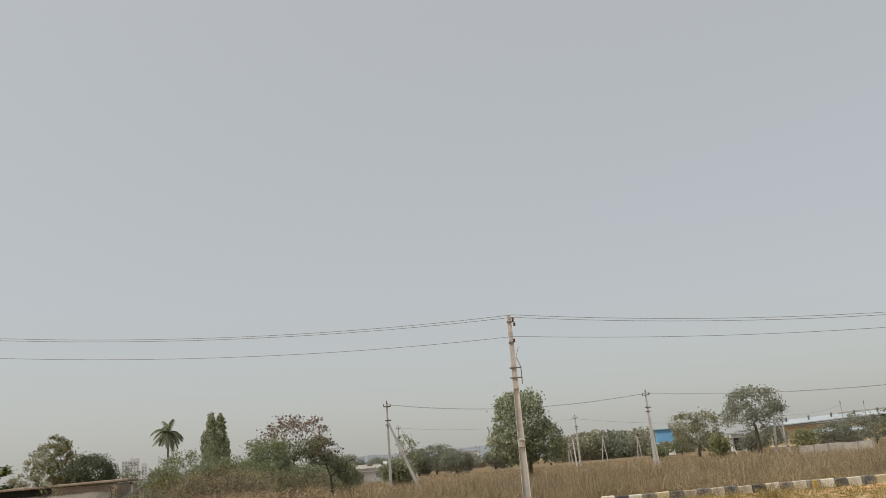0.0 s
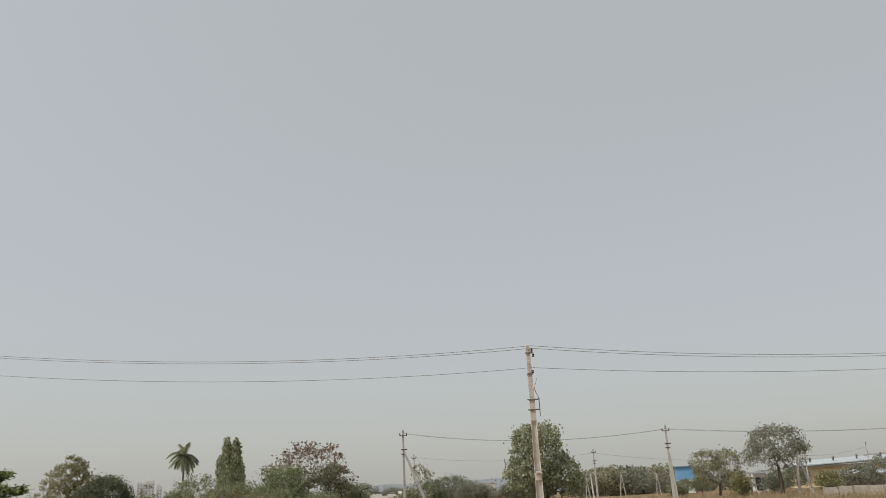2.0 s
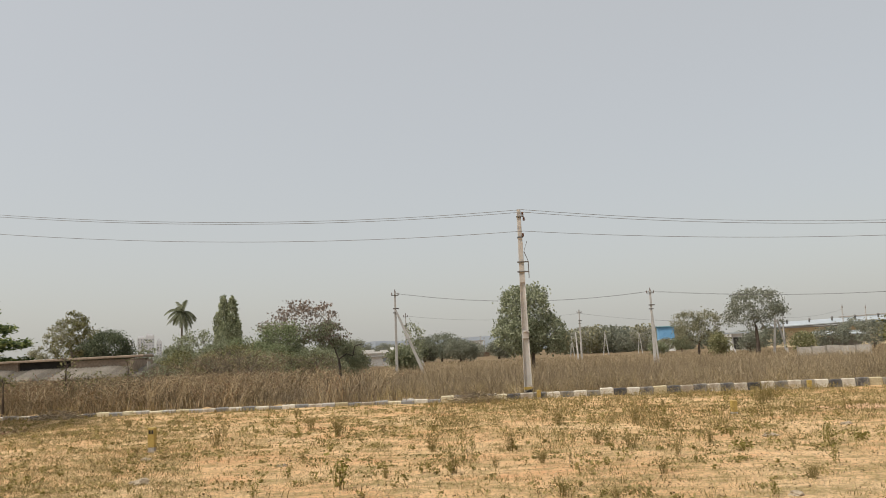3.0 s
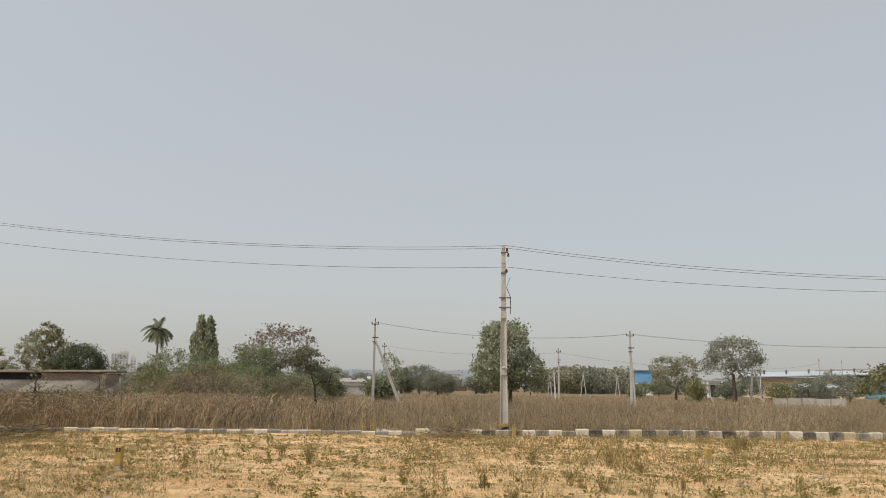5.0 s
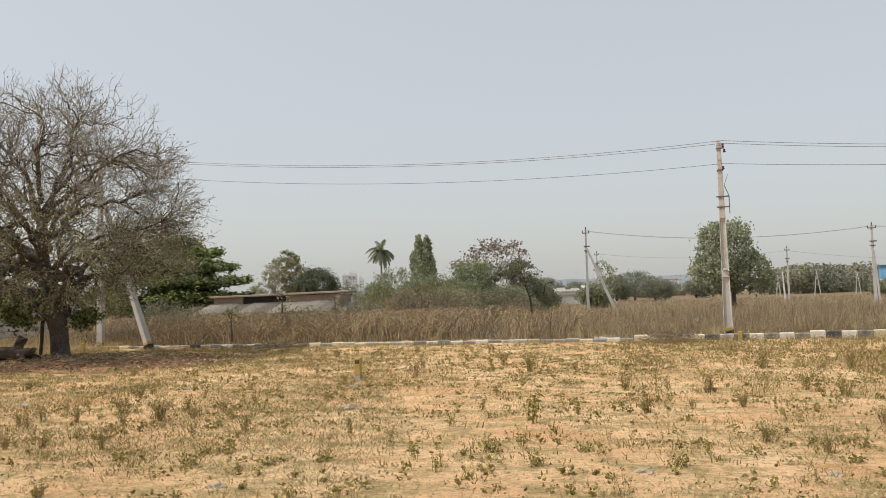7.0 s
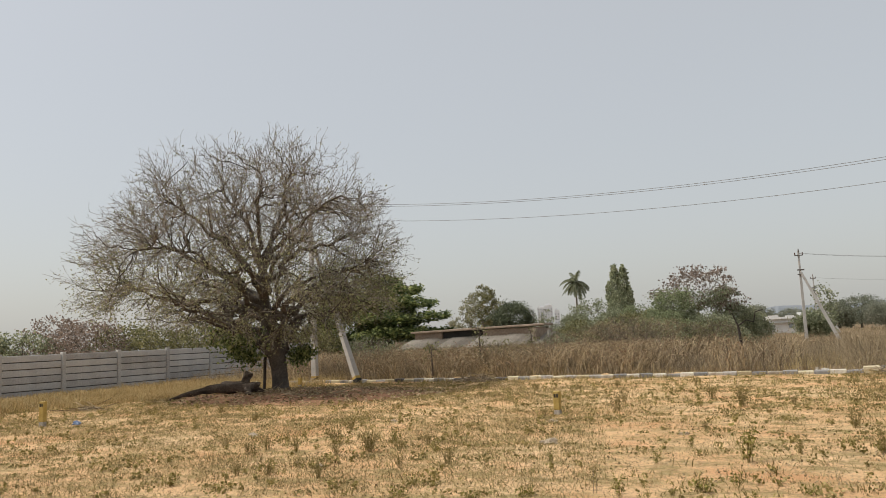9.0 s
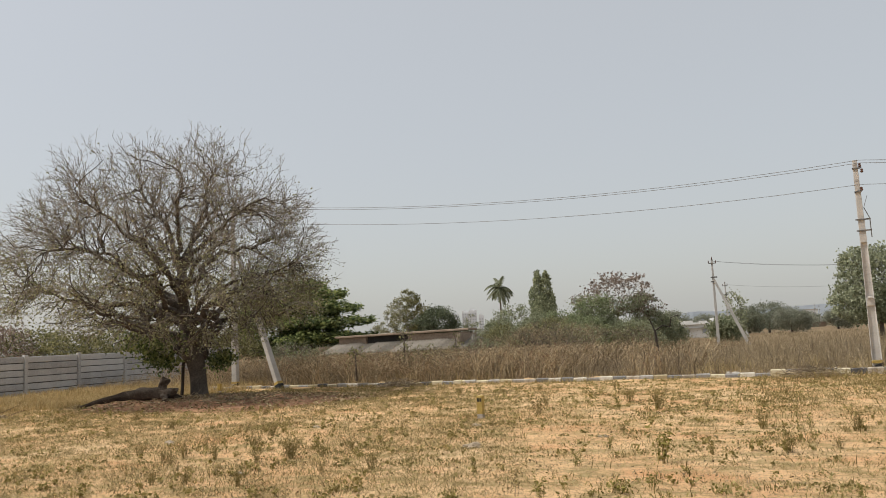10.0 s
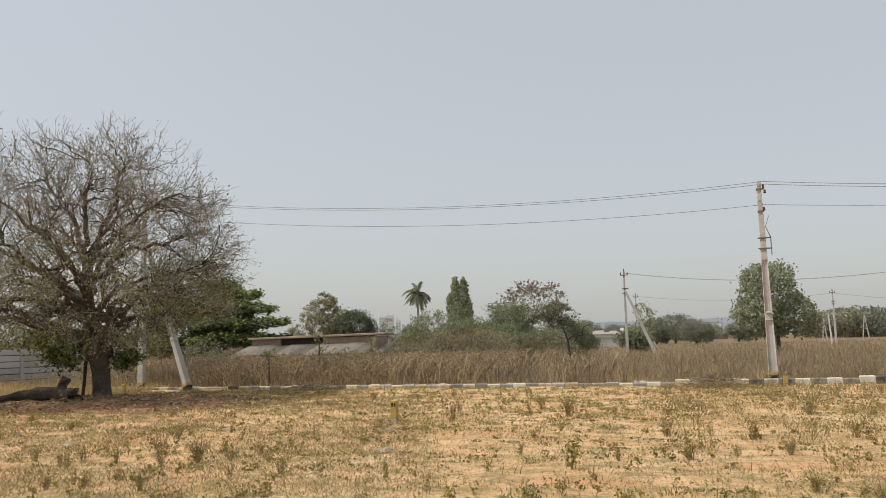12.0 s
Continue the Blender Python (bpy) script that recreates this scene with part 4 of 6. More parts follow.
def coconut_palm(place, height):
    ob = thing("coconut_palm", place, "tall coconut palm with a bushy head of drooping fronds", "palm tree")
    rng = np.random.default_rng(31)
    bm = bmesh.new()
    for i in range(14):
        s, t = i / 14, (i + 1) / 14
        rod(bm, (0.35 * math.sin(s * 2), 0, height * s), (0.35 * math.sin(t * 2), 0, height * t), 0.21 - 0.06 * s, 0.2 - 0.06 * s, 9)
    part("trunk", bm, PALE_BARK, ob)
    top = np.array([0.35 * math.sin(2), 0, height])
    order = rng.permutation(22)
    for k in range(22):
        az = k * 2.399 + rng.uniform(-0.2, 0.2)
        rise = -0.45 + 1.6 * order[k] / 21 + rng.uniform(-0.1, 0.1)
        droop = rng.uniform(0.08, 0.16)
        n, ln = 16, rng.uniform(3.0, 3.8)
        d = np.array([math.cos(az) * math.cos(rise), math.sin(az) * math.cos(rise), math.sin(rise)])
        p = [top.copy()]
        for i in range(n):
            d = d + np.array([-0.015, 0, -droop])
            d /= np.linalg.norm(d)
            p.append(p[-1] + d * ln / n)
        p = np.array(p)
        v, f = frusta(p[:-1], p[1:], np.linspace(0.05, 0.015, n), np.linspace(0.047, 0.01, n), 4)
        vs, fs, off = [v], [[tuple(q) for q in f.tolist()]], len(v)
        for i in range(2, n + 1):
            along = p[i] - p[i - 1]
            along /= np.linalg.norm(along)
            side = np.cross(along, [0, 0, 1.0])
            side /= max(np.linalg.norm(side), 1e-6)
            for sgn in (-1, 1):
                for h in (0.0, 0.33, 0.66):
                    b = p[i] - (p[i] - p[i - 1]) * h
                    le = 0.74 * math.sin(math.pi * min(0.96, 0.14 + 0.8 * i / n)) + 0.1
                    tipp = b + (side * sgn * 0.7 + along * 0.6 + np.array([0, 0, -0.55])) * le
                    wv = along * 0.06
                    vs.append(np.array([b - wv, b + wv, tipp]))
                    fs.append([(off, off + 1, off + 2)])
                    off += 3
        put_mesh("frond", np_mesh("frond", np.concatenate(vs), [q for g in fs for q in g]), LEAF_PALM, ob)
    return ob


coconut_palm(at(-20.25, 140), 10.4)
tree("mast_tree", at(-17.05, 80), "narrow columnar green tree with drooping leaves",
     [(-0.36, 0, 5.9, 0.5, 0.5, 2.35), (0.5, 0, 5.8, 0.5, 0.5, 2.4), (-1.0, 0, 4.9, 0.32, 0.32, 1.7), (0.95, 0, 4.0, 0.5, 0.45, 2.1), (0.0, 0, 3.4, 1.2, 1.0, 2.4)],
     [(0, 0, 0), (0, 0, 1.5), (0, 0, 3), (0, 0, 4.5), (0, 0, 6), (0, 0, 7)], 0.12, 1100, LEAF_MAST, 0.2, 19000, 25, hang=2.2, fill=0.75, spread=0.1, step=0.6, shell=0.8)
# the brown-leaved tree and the thicket round it
tree("orchid_tree", at(-11.7, 55), "spreading tree with thin curled brown leaves over green", 
     [(0.2, 0, 4.2, 2.2, 2.0, 1.5), (-2.0, 0, 3.7, 1.2, 1.2, 1.0), (1.8, 0, 3.2, 1.3, 1.3, 1.0)],
     [(0, 0, 0), (0, 0, 0.7), (0.1, 0, 1.4), (0, 0, 2)], 0.11, 300, LEAF_BROWN, 0.17, 2100, 26, spread=0.17, fine=900,
     second=(LEAF_GREY, 4600, 0.13, 0.6, 4.0), bark=PALE_BARK)
tree("thicket_tree", at(-13.5, 51), "small dark green leafy tree in the roadside thicket",
     [(0, 0, 2.9, 1.15, 1.1, 1.1), (-0.7, 0, 2.0, 1.1, 1.0, 0.9), (0.6, 0, 1.8, 1.0, 1.0, 0.8)],
     [(0, 0, 0), (0, 0, 0.6), (0.1, 0, 1.2)], 0.09, 170, LEAF_GREEN, 0.14, 3000, 29, spread=0.26, fine=300)
thicket = [(-18.9, 58, 2.1, 3.8, LEAF_GREY, 61), (-20.2, 62, 1.2, 3.0, LEAF_GREY, 72), (-14.2, 49, 1.3, 2.6, LEAF_GREEN, 73), (-16.0, 60, 1.8, 3.3, LEAF_GREEN, 74), (-17.5, 52, 1.6, 2.7, LEAF_GREY, 62), (-16.0, 50, 1.7, 2.5, LEAF_OLIVE, 63), (-14.6, 56, 1.6, 2.9, LEAF_GREY, 64),
           (-13.2, 52, 1.5, 3.0, LEAF_GREY, 65), (-9.4, 56, 1.4, 3.0, LEAF_GREY, 66), (-8.3, 60, 1.0, 2.3, LEAF_GREY, 67), (-15.2, 47, 1.2, 2.1, LEAF_YELLOW, 68),
           (-20.0, 54, 1.2, 2.2, LEAF_OLIVE, 69), (-17.3, 45, 1.5, 2.1, LEAF_OLIVE, 70), (-11.0, 50, 1.6, 2.2, LEAF_GREY, 71)]
for az, d, r, h, lm, sd in thicket:
    tree("thicket_bush", at(az, d), "straggling olive green bush in a roadside thicket",
         [(0, 0, h * 0.62, r, r * 0.9, h * 0.4), (0.5 * r, 0, h * 0.42, r * 0.8, r * 0.8, h * 0.36)], [(0, 0, 0), (0, 0, h * 0.2), (0, 0, h * 0.35)],
         0.07, 220, lm, 0.12, 6500, sd, category="bush", group="thicket bushes", spread=0.2, fine=500)
for az, d, r, h, sd in ((-16.9, 41, 1.7, 2.4, 81), (-14.9, 40, 1.6, 2.1, 82), (-13.0, 43, 1.5, 1.9, 83), (-18.9, 42, 1.4, 2.0, 84), (-20.3, 40, 1.2, 1.6, 85), (-29.8, 37, 1.2, 1.2, 86),
                        (-27.0, 36, 1.1, 1.15, 87), (-33.8, 38, 1.4, 1.4, 88), (-10.6, 43, 1.3, 1.8, 89), (-21.6, 37, 1.1, 1.5, 92), (-15.8, 37, 1.7, 1.9, 93), (-17.9, 38, 1.5, 2.0, 94), (-26.0, 33, 1.2, 1.3, 95), (-22.9, 32, 1.0, 1.1, 96), (-35.5, 38, 1.4, 1.75, 90), (-24.6, 36, 1.0, 1.1, 91)):
    tree("thorn_bush", at(az, d), "tangled leafless brown thorn bush", [(0, 0, h * 0.5, r, r, h * 0.52)], [(0, 0, 0), (0, 0, h * 0.12), (0, 0, h * 0.2)],
         0.04, 260, LEAF_OLIVE if sd % 2 else LEAF_GREY, 0.075, 250 if sd in (81, 93, 94, 87, 96) else 1300, sd, bark=DARK_SCRUB, category="bush", group="thorn bushes", step=0.3, tip=0.009, spread=0.2, fine=1100, twig=GOLD_SCRUB if sd % 3 == 1 else DARK_SCRUB)


def dead_stem(place, height, seed, bend):
    rng = np.random.default_rng(seed)
    trunk = [(bend * (i / 8) ** 2 * height * 0.3, 0, -0.1 + height * i / 8) for i in range(7)]
    ob = thing("dead_tree", place, "leafless dead dark tree stem with a forked top", "tree")
    t = np.array([[0.95, 0, height], [-0.25, 0, height * 0.95], [0.55, 0.1, height * 0.78]])
    pts, par, rad, kids = grow(rng, trunk, t, 0.3, 0.03, wobble=0.25)
    rad[:7] = np.linspace(0.085, 0.05, 7)
    rad[7:] = np.maximum(rad[7:] * 0.8, 0.022)
    v, f = limbs(pts, par, rad, 0.085)
    put_mesh("trunk", np_mesh("trunk", v, f), CHARRED, ob, smooth=True)


CHARRED = mat("charred_wood", [(0.02, 0.016, 0.013), (0.045, 0.036, 0.03), (0.09, 0.075, 0.06)], 3, 26, 0.95, 0.8)
dead_stem(at(-9.05, 35), 2.2, 41, -0.2)
# thin saplings with a few leaves in the scrub
for az, d, h, sd in ((-27.4, 33, 2.2, 51), (-23.6, 36, 1.9, 52), (-31.0, 31, 1.5, 55)):
    tree("sapling", at(az, d), "thin dark sapling with few leaves in dry scrub", [(0, 0, h * 0.78, 0.35, 0.3, h * 0.26)],
         [(0, 0, -0.1), (0.02, 0, h * 0.3), (0, 0, h * 0.6), (0.03, 0, h * 0.8)], 0.035, 26, LEAF_OLIVE, 0.1, 90, sd, category="sapling", group="saplings", spread=0.1)

# trees of the far field
tree("bodhi_tree", at(5.0, 60), "full leafy grey-green tree standing in dry grass",
     [(-0.35, 0, 4.2, 2.0, 1.8, 2.4), (0.5, 0, 5.4, 0.9, 0.95, 1.25), (-1.15, 0, 5.2, 1.05, 0.95, 1.25), (-0.7, 0, 2.8, 2.15, 1.9, 1.6), (1.2, 0, 2.8, 1.5, 1.4, 1.5), (1.95, 0, 2.0, 0.8, 0.8, 0.85)],
     [(0.1, 0, -0.2), (0.1, 0, 0.6), (0.1, 0, 1.3), (0, 0, 2.2), (0, 0, 3.4)], 0.13, 620, LEAF_BODHI, 0.2, 11500, 27, hang=0.9, spread=0.22, fill=0.4)
tree("field_tree", at(-3.75, 92), "small leafy green tree behind the slanting prop", [(0, 0, 3.6, 1.05, 1, 1.7), (-0.2, 0, 2, 1.3, 1.2, 1.2)],
     [(0, 0, 0), (0, 0, 1), (0, 0, 2)], 0.1, 110, LEAF_GREY, 0.24, 1300, 28, hang=0.5)
for az, d, r, h, lm, sd in ((-1.6, 135, 3.2, 4.9, LEAF_HAZED_DARK, 101), (-0.2, 128, 2.4, 3.6, LEAF_HAZED, 102), (-2.9, 140, 2.0, 4.2, LEAF_HAZED_DARK, 103), (-5.8, 150, 2.6, 3.6, LEAF_HAZED, 104), (-4.6, 80, 1.2, 2.1, LEAF_GREY, 105),
                            (-7.9, 130, 2.6, 4.0, LEAF_HAZED, 106), (2.6, 150, 2.0, 3.4, LEAF_HAZED, 107)):
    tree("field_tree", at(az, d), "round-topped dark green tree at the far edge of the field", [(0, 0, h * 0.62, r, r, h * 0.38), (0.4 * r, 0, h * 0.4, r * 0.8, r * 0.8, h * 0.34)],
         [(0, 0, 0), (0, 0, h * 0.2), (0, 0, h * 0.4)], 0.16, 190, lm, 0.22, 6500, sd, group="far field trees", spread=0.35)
tree("field_tree", at(16.75, 108), "open-crowned grey-green tree with dark limbs", [(-1.3, 0, 4.1, 1.9, 1.7, 1.6), (1.3, 0, 4.2, 1.8, 1.7, 1.6), (0, 0, 2.9, 2.9, 2, 1.4)],
     [(0, 0, 0), (0, 0, 0.8), (0.1, 0, 1.5)], 0.16, 250, LEAF_FIELD, 0.2, 5200, 110, group="far field trees", spread=0.28)
tree("field_tree", at(20.6, 100), "tall round-crowned grey-green tree with visible limbs", [(0.2, 0, 5.6, 2.9, 2.6, 2.2), (-1.5, 0, 4.5, 2.0, 2.0, 1.6), (1.9, 0, 4.6, 1.7, 1.6, 1.5)],
     [(0, 0, 0), (0.05, 0, 1.2), (0, 0, 2.4), (0, 0, 3.2)], 0.2, 320, LEAF_HAZED, 0.2, 7000, 111, group="far field trees", spread=0.35, shell=0.75)
for az, d, r, h, lm, sd in ((18.1, 92, 0.9, 2.3, LEAF_YELLOW, 112), (14.6, 152, 1.6, 2.4, LEAF_FIELD, 123), (20.1, 108, 1.2, 2.2, LEAF_HAZED, 122), (23.4, 96, 1.1, 2.1, LEAF_YELLOW, 113), (25.2, 105, 1.9, 2.7, LEAF_HAZED, 114), (26.6, 110, 2.0, 3.6, LEAF_HAZED, 115), (27.6, 100, 1.8, 3.2, LEAF_HAZED, 116),
                            (30.1, 62, 2.0, 3.3, LEAF_OLIVE, 117), (21.6, 125, 1.8, 3.2, LEAF_HAZED_DARK, 119), (15.6, 150, 1.6, 2.6, LEAF_GREY, 120), (14.0, 120, 1.2, 1.8, LEAF_GREY, 121)):
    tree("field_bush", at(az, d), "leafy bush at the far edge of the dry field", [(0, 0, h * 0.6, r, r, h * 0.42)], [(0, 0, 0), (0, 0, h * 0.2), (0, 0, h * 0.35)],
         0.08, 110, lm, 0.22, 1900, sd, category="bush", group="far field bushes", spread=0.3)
for az, d, r, h, lm, sd in ((-58.6, 58, 2.2, 3.2, LEAF_GREY, 131), (-56.8, 60, 2.0, 4.3, LEAF_BROWN, 132), (-54.6, 56, 2.4, 3.8, LEAF_BROWN, 133), (-52.4, 58, 2.2, 3.5, LEAF_OLIVE, 134), (-50.0, 56, 2.4, 3.2, LEAF_OLIVE, 135),
                            (-47.5, 58, 2.2, 3.4, LEAF_OLIVE, 136), (-45.0, 60, 2.2, 3.0, LEAF_GREY, 137), (-61.5, 60, 2.4, 3.6, LEAF_GREY, 138), (-42.3, 58, 2.2, 3.0, LEAF_OLIVE, 139), (-39.5, 55, 1.8, 2.6, LEAF_OLIVE, 140)):
    tree("scrub_tree", at(az, d), "thin brownish scrub tree beyond the boundary wall", [(0, 0, h * 0.62, r, r, h * 0.38)], [(0, 0, 0), (0, 0, h * 0.2), (0, 0, h * 0.4)],
         0.09, 170, lm, 0.17, 2300, sd, category="tree", group="trees beyond the wall", spread=0.3, fine=300)


def wood(name, az0, az1, d0, d1, h0, h1, count, seed, label, materials):
    """A far belt of trees, too many to count: trunks and leaf clumps in one mesh for each kind of leaf."""
    rng = np.random.default_rng(seed)
    for k, lm in enumerate(materials):
        vs, fs, off = [], [], 0
        for i in range(count // len(materials)):
            az, d = rng.uniform(az0, az1), rng.uniform(d0, d1)
            h = rng.uniform(h0, h1)
            r = h * rng.uniform(0.35, 0.55)
            c = np.array(at(az, d))
            p = in_crown(rng, [(0, 0, h * 0.62, r, r, h * 0.36), (r * 0.6, 0, h * 0.4, r * 0.8, r, h * 0.38)], 520, 0.6) + c
            v, f = leaf_cards(rng, p, h * 0.1)
            vs.append(v)
            fs.append(f + off)
            off += len(v)
            tv, tf = frusta(np.array([c]), np.array([c + [0, 0, h * 0.7]]), np.array([0.15]), np.array([0.08]), 3)
            vs.append(tv)
            fs.append(np.concatenate([tf[:, [0, 1, 2]], tf[:, [0, 2, 3]]]) + off)
            off += len(tv)
        ob = put_mesh(name, np_mesh(name, np.concatenate(vs), np.concatenate(fs)), lm)
        tagged(ob, label, "trees", kind="stuff")


wood("far_wood", 7.0, 15.8, 180, 235, 3.6, 7.4, 84, 201, "belt of grey-green trees beyond the dry field", [LEAF_HAZED, LEAF_WOOD_HAZED, LEAF_FIELD])
wood("distant_trees", -66, 40, 330, 420, 4.0, 6.6, 130, 202, "distant line of trees on the horizon", [LEAF_HAZED, LEAF_HAZED_DARK])
wood("distant_trees", -66, -20, 150, 240, 3.0, 4.2, 90, 203, "distant scrub and trees behind the old house", [LEAF_HAZED, LEAF_HAZED_DARK])
wood("distant_trees", -20, 8, 190, 280, 2.6, 3.8, 70, 204, "distant scrub and trees behind the field", [LEAF_HAZED, LEAF_HAZED_DARK])
wood("distant_trees", 16, 40, 170, 230, 3.0, 4.6, 60, 205, "distant trees round the factory", [LEAF_HAZED, LEAF_HAZED_DARK])


# ---- buildings ----
def plain_box(name, parent, material, x0, x1, y0, y1, z0, z1, label=""):
    bm = bmesh.new()
    box(bm, x0, x1, y0, y1, z0, z1)
    return part(name, bm, material, parent, label)


def old_house():
    y = 44.0
    h = thing("old_house", (-23.3, y, 0), "low derelict plastered house with a corrugated sheet lean-to behind scrub", "house")
    plain_box("front_wall", h, OLD_PLASTER, -5.2, 4.9, -1.4, -1.2, 0, 1.0)
    plain_box("rear_wall", h, OLD_PLASTER, -4.7, 4.7, 1.3, 1.5, 0, 2.05)
    # the middle slab is solid, coloured dark for the shade of a gap
    for x0, x1, m in ((-4.7, -2.6, OLD_PLASTER), (-2.6, 0.5, OPENING_SHADE), (0.5, 4.7, OLD_PLASTER)):
        plain_box("upper_wall", h, m, x0, x1, 0.55 if m is OLD_PLASTER else 0.75, 0.9, 0.9, 2.04, "dark slab coloured as a shadowed gap in the wall" if m is OPENING_SHADE else "")
    plain_box("side_wall", h, OLD_PLASTER, 4.7, 4.9, -1.2, 1.5, 0, 1.95)
    plain_box("side_wall", h, OLD_PLASTER, -5.2, -4.95, -1.2, 1.5, 0, 1.5)
    bm = bmesh.new()
    box(bm, -4.9, 4.85, 0.3, 1.8, 2.06, 2.2, 0.03)
    for v in bm.verts:
        v.co.z += 0.012 * v.co.x
    part("roof_slab", bm, OLD_PLASTER, h, "thin stained concrete roof slab")
    plain_box("stub_wall", h, GREY_CEMENT, 5.3, 5.39, -0.3, 0.0, 0, 1.85, "broken grey stub of wall")
    # corrugated sheets, each on its own
    rng = random.Random(5)
    n = 10
    for k in range(n):
        bm = bmesh.new()
        w, cols, rows = 1.06, 28, 3
        grid = []
        for j in range(rows + 1):
            row = []
            for i in range(cols + 1):
                u = i / cols
                x = -4.9 + k * 1.04 + u * w
                yy = -1.75 + 2.35 * j / rows
                z = 0.98 + 0.62 * j / rows + 0.05 * math.sin(u * 2 * math.pi * 5) + (0.02 if k % 2 else 0) + 0.03 * math.sin(k * 2.1) + 0.006 * k
                row.append(bm.verts.new((x, yy, z)))
            grid.append(row)
        for j in range(rows):
            for i in range(cols):
                bm.faces.new((grid[j][i], grid[j][i + 1], grid[j + 1][i + 1], grid[j + 1][i]))
        r = bmesh.ops.extrude_face_region(bm, geom=bm.faces[:])
        for v in [g for g in r["geom"] if isinstance(g, bmesh.types.BMVert)]:
            v.co.z -= 0.02
        bmesh.ops.recalc_face_normals(bm, faces=bm.faces[:])
        part("roof_sheet", bm, SHEET, h, "weathered corrugated sheet")


old_house()


def window(parent, x, y, z, w, hgt, glass=FAR_GLASS, frame_m=WHITE_WALL):
    fr = plain_box("window", parent, frame_m, x - w / 2 - 0.08, x + w / 2 + 0.08, y - 0.05, y + 0.1, z - 0.08, z + hgt + 0.08)
    plain_box("pane", fr, glass, x - w / 2, x + w / 2, y - 0.07, y - 0.02, z, z + hgt)


def white_house():
    c = at(-6.4, 115)
    h = thing("white_house", c, "low white house with a flat roof far across the field", "house", turn=6)
    plain_box("wall", h, WHITE_WALL, -2.4, 2.6, -2, 2, 0, 1.95)
    plain_box("wall", h, WHITE_WALL, -4.6, -2.5, -1.5, 2, 0, 1.7)
    plain_box("roof", h, WHITE_WALL, -2.8, 2.9, -2.4, 2.4, 1.95, 2.2)
    plain_box("parapet", h, WHITE_WALL, -2.1, -0.3, -2.38, -2.2, 2.205, 2.48)
    plain_box("parapet", h, WHITE_WALL, 0.5, 1.6, -2.38, -2.2, 2.205, 2.4)
    plain_box("roof", h, WHITE_ROOF, -4.8, -2.82, -1.8, 2.2, 1.72, 1.85)
    plain_box("lintel", h, GREY_CEMENT, -2.7, 2.8, -2.36, -2.02, 1.35, 1.47)
    plain_box("tank", h, WHITE_WALL, 2.0, 2.8, 0, 1, 2.2, 2.75, "white rooftop water tank")
    window(h, -1.2, -2.0, 0.7, 0.6, 0.55)
    window(h, 1.2, -2.0, 0.7, 0.6, 0.55)
    h2 = thing("shed", at(1.3, 225), "small low shed with a reddish roof beyond the field", "shed")
    plain_box("wall", h2, OLD_PLASTER, -2.3, 2.3, -2, 2, 0, 1.1)
    plain_box("roof", h2, LEAF_BROWN, -2.6, 2.6, -2.4, 2.4, 1.1, 1.35)
    h3 = thing("white_building", at(1.0, 420), "white building showing between the far trees", "house")
    plain_box("wall", h3, WHITE_WALL, -3.4, 3.4, -3, 3, 0, 7.0)
    plain_box("roof", h3, GREY_CEMENT, -3.7, 3.7, -3.3, 3.3, 7.0, 7.4)
    for x in (-2, 0, 2):
        window(h3, x, -3.0, 4.6, 0.9, 1.2)


white_house()


def blue_house():
    h = thing("blue_house", at(14.55, 170), "two-storey house clad in bright blue sheet with a pale lower floor", "house", turn=-10)
    plain_box("lower_wall", h, WHITE_WALL, -1.6, 1.7, -1.6, 1.8, 0, 2.2)
    plain_box("upper_wall", h, BLUE_SHEET, -1.6, 1.7, -1.7, 1.8, 2.22, 5.1, "bright blue sheet cladding")
    bm = bmesh.new()
    box(bm, -1.9, 2.0, -2.0, 2.1, 5.12, 5.25)
    for v in bm.verts:
        v.co.z += 0.1 * (2 - abs(v.co.x))
    part("roof", bm, TEAL_SHEET, h, "pale blue sheet roof")
    plain_box("band", h, WHITE_WALL, -1.7, 1.8, -1.84, -1.72, 2.3, 2.5)
    for k in range(5):
        plain_box("rib", h, BLUE_SHEET, -1.35 + 0.7 * k, -1.27 + 0.7 * k, -1.76, -1.705, 2.55, 5.05)
    w = thing("white_building", at(19.15, 138), "white building with round corner columns beside tall trees", "house", turn=-14)
    plain_box("wall", w, WHITE_WALL, -1.5, 1.9, -1, 2, 0, 2.8)
    plain_box("roof", w, WHITE_ROOF, -1.9, 2.2, -1.5, 2.4, 2.8, 3.05)
    for x in (-1.35, -0.75, 1.5):
        bm = bmesh.new()
        rod(bm, (x, -1.25, 0.0), (x, -1.25, 2.8), 0.22, 0.22, 14)
        part("column", bm, WHITE_WALL, w)
    # a flat dark slab before the wall gives the entrance its shade
    plain_box("doorway", w, OPENING_SHADE, -0.3, 0.9, -1.06, -1.01, 0.2, 2.2, "dark slab coloured as the shade of an open doorway")
    plain_box("band", w, TEAL_SHEET, 0.95, 1.25, -1.08, -1.02, 0.8, 2.0, "pale blue painted strip")


blue_house()


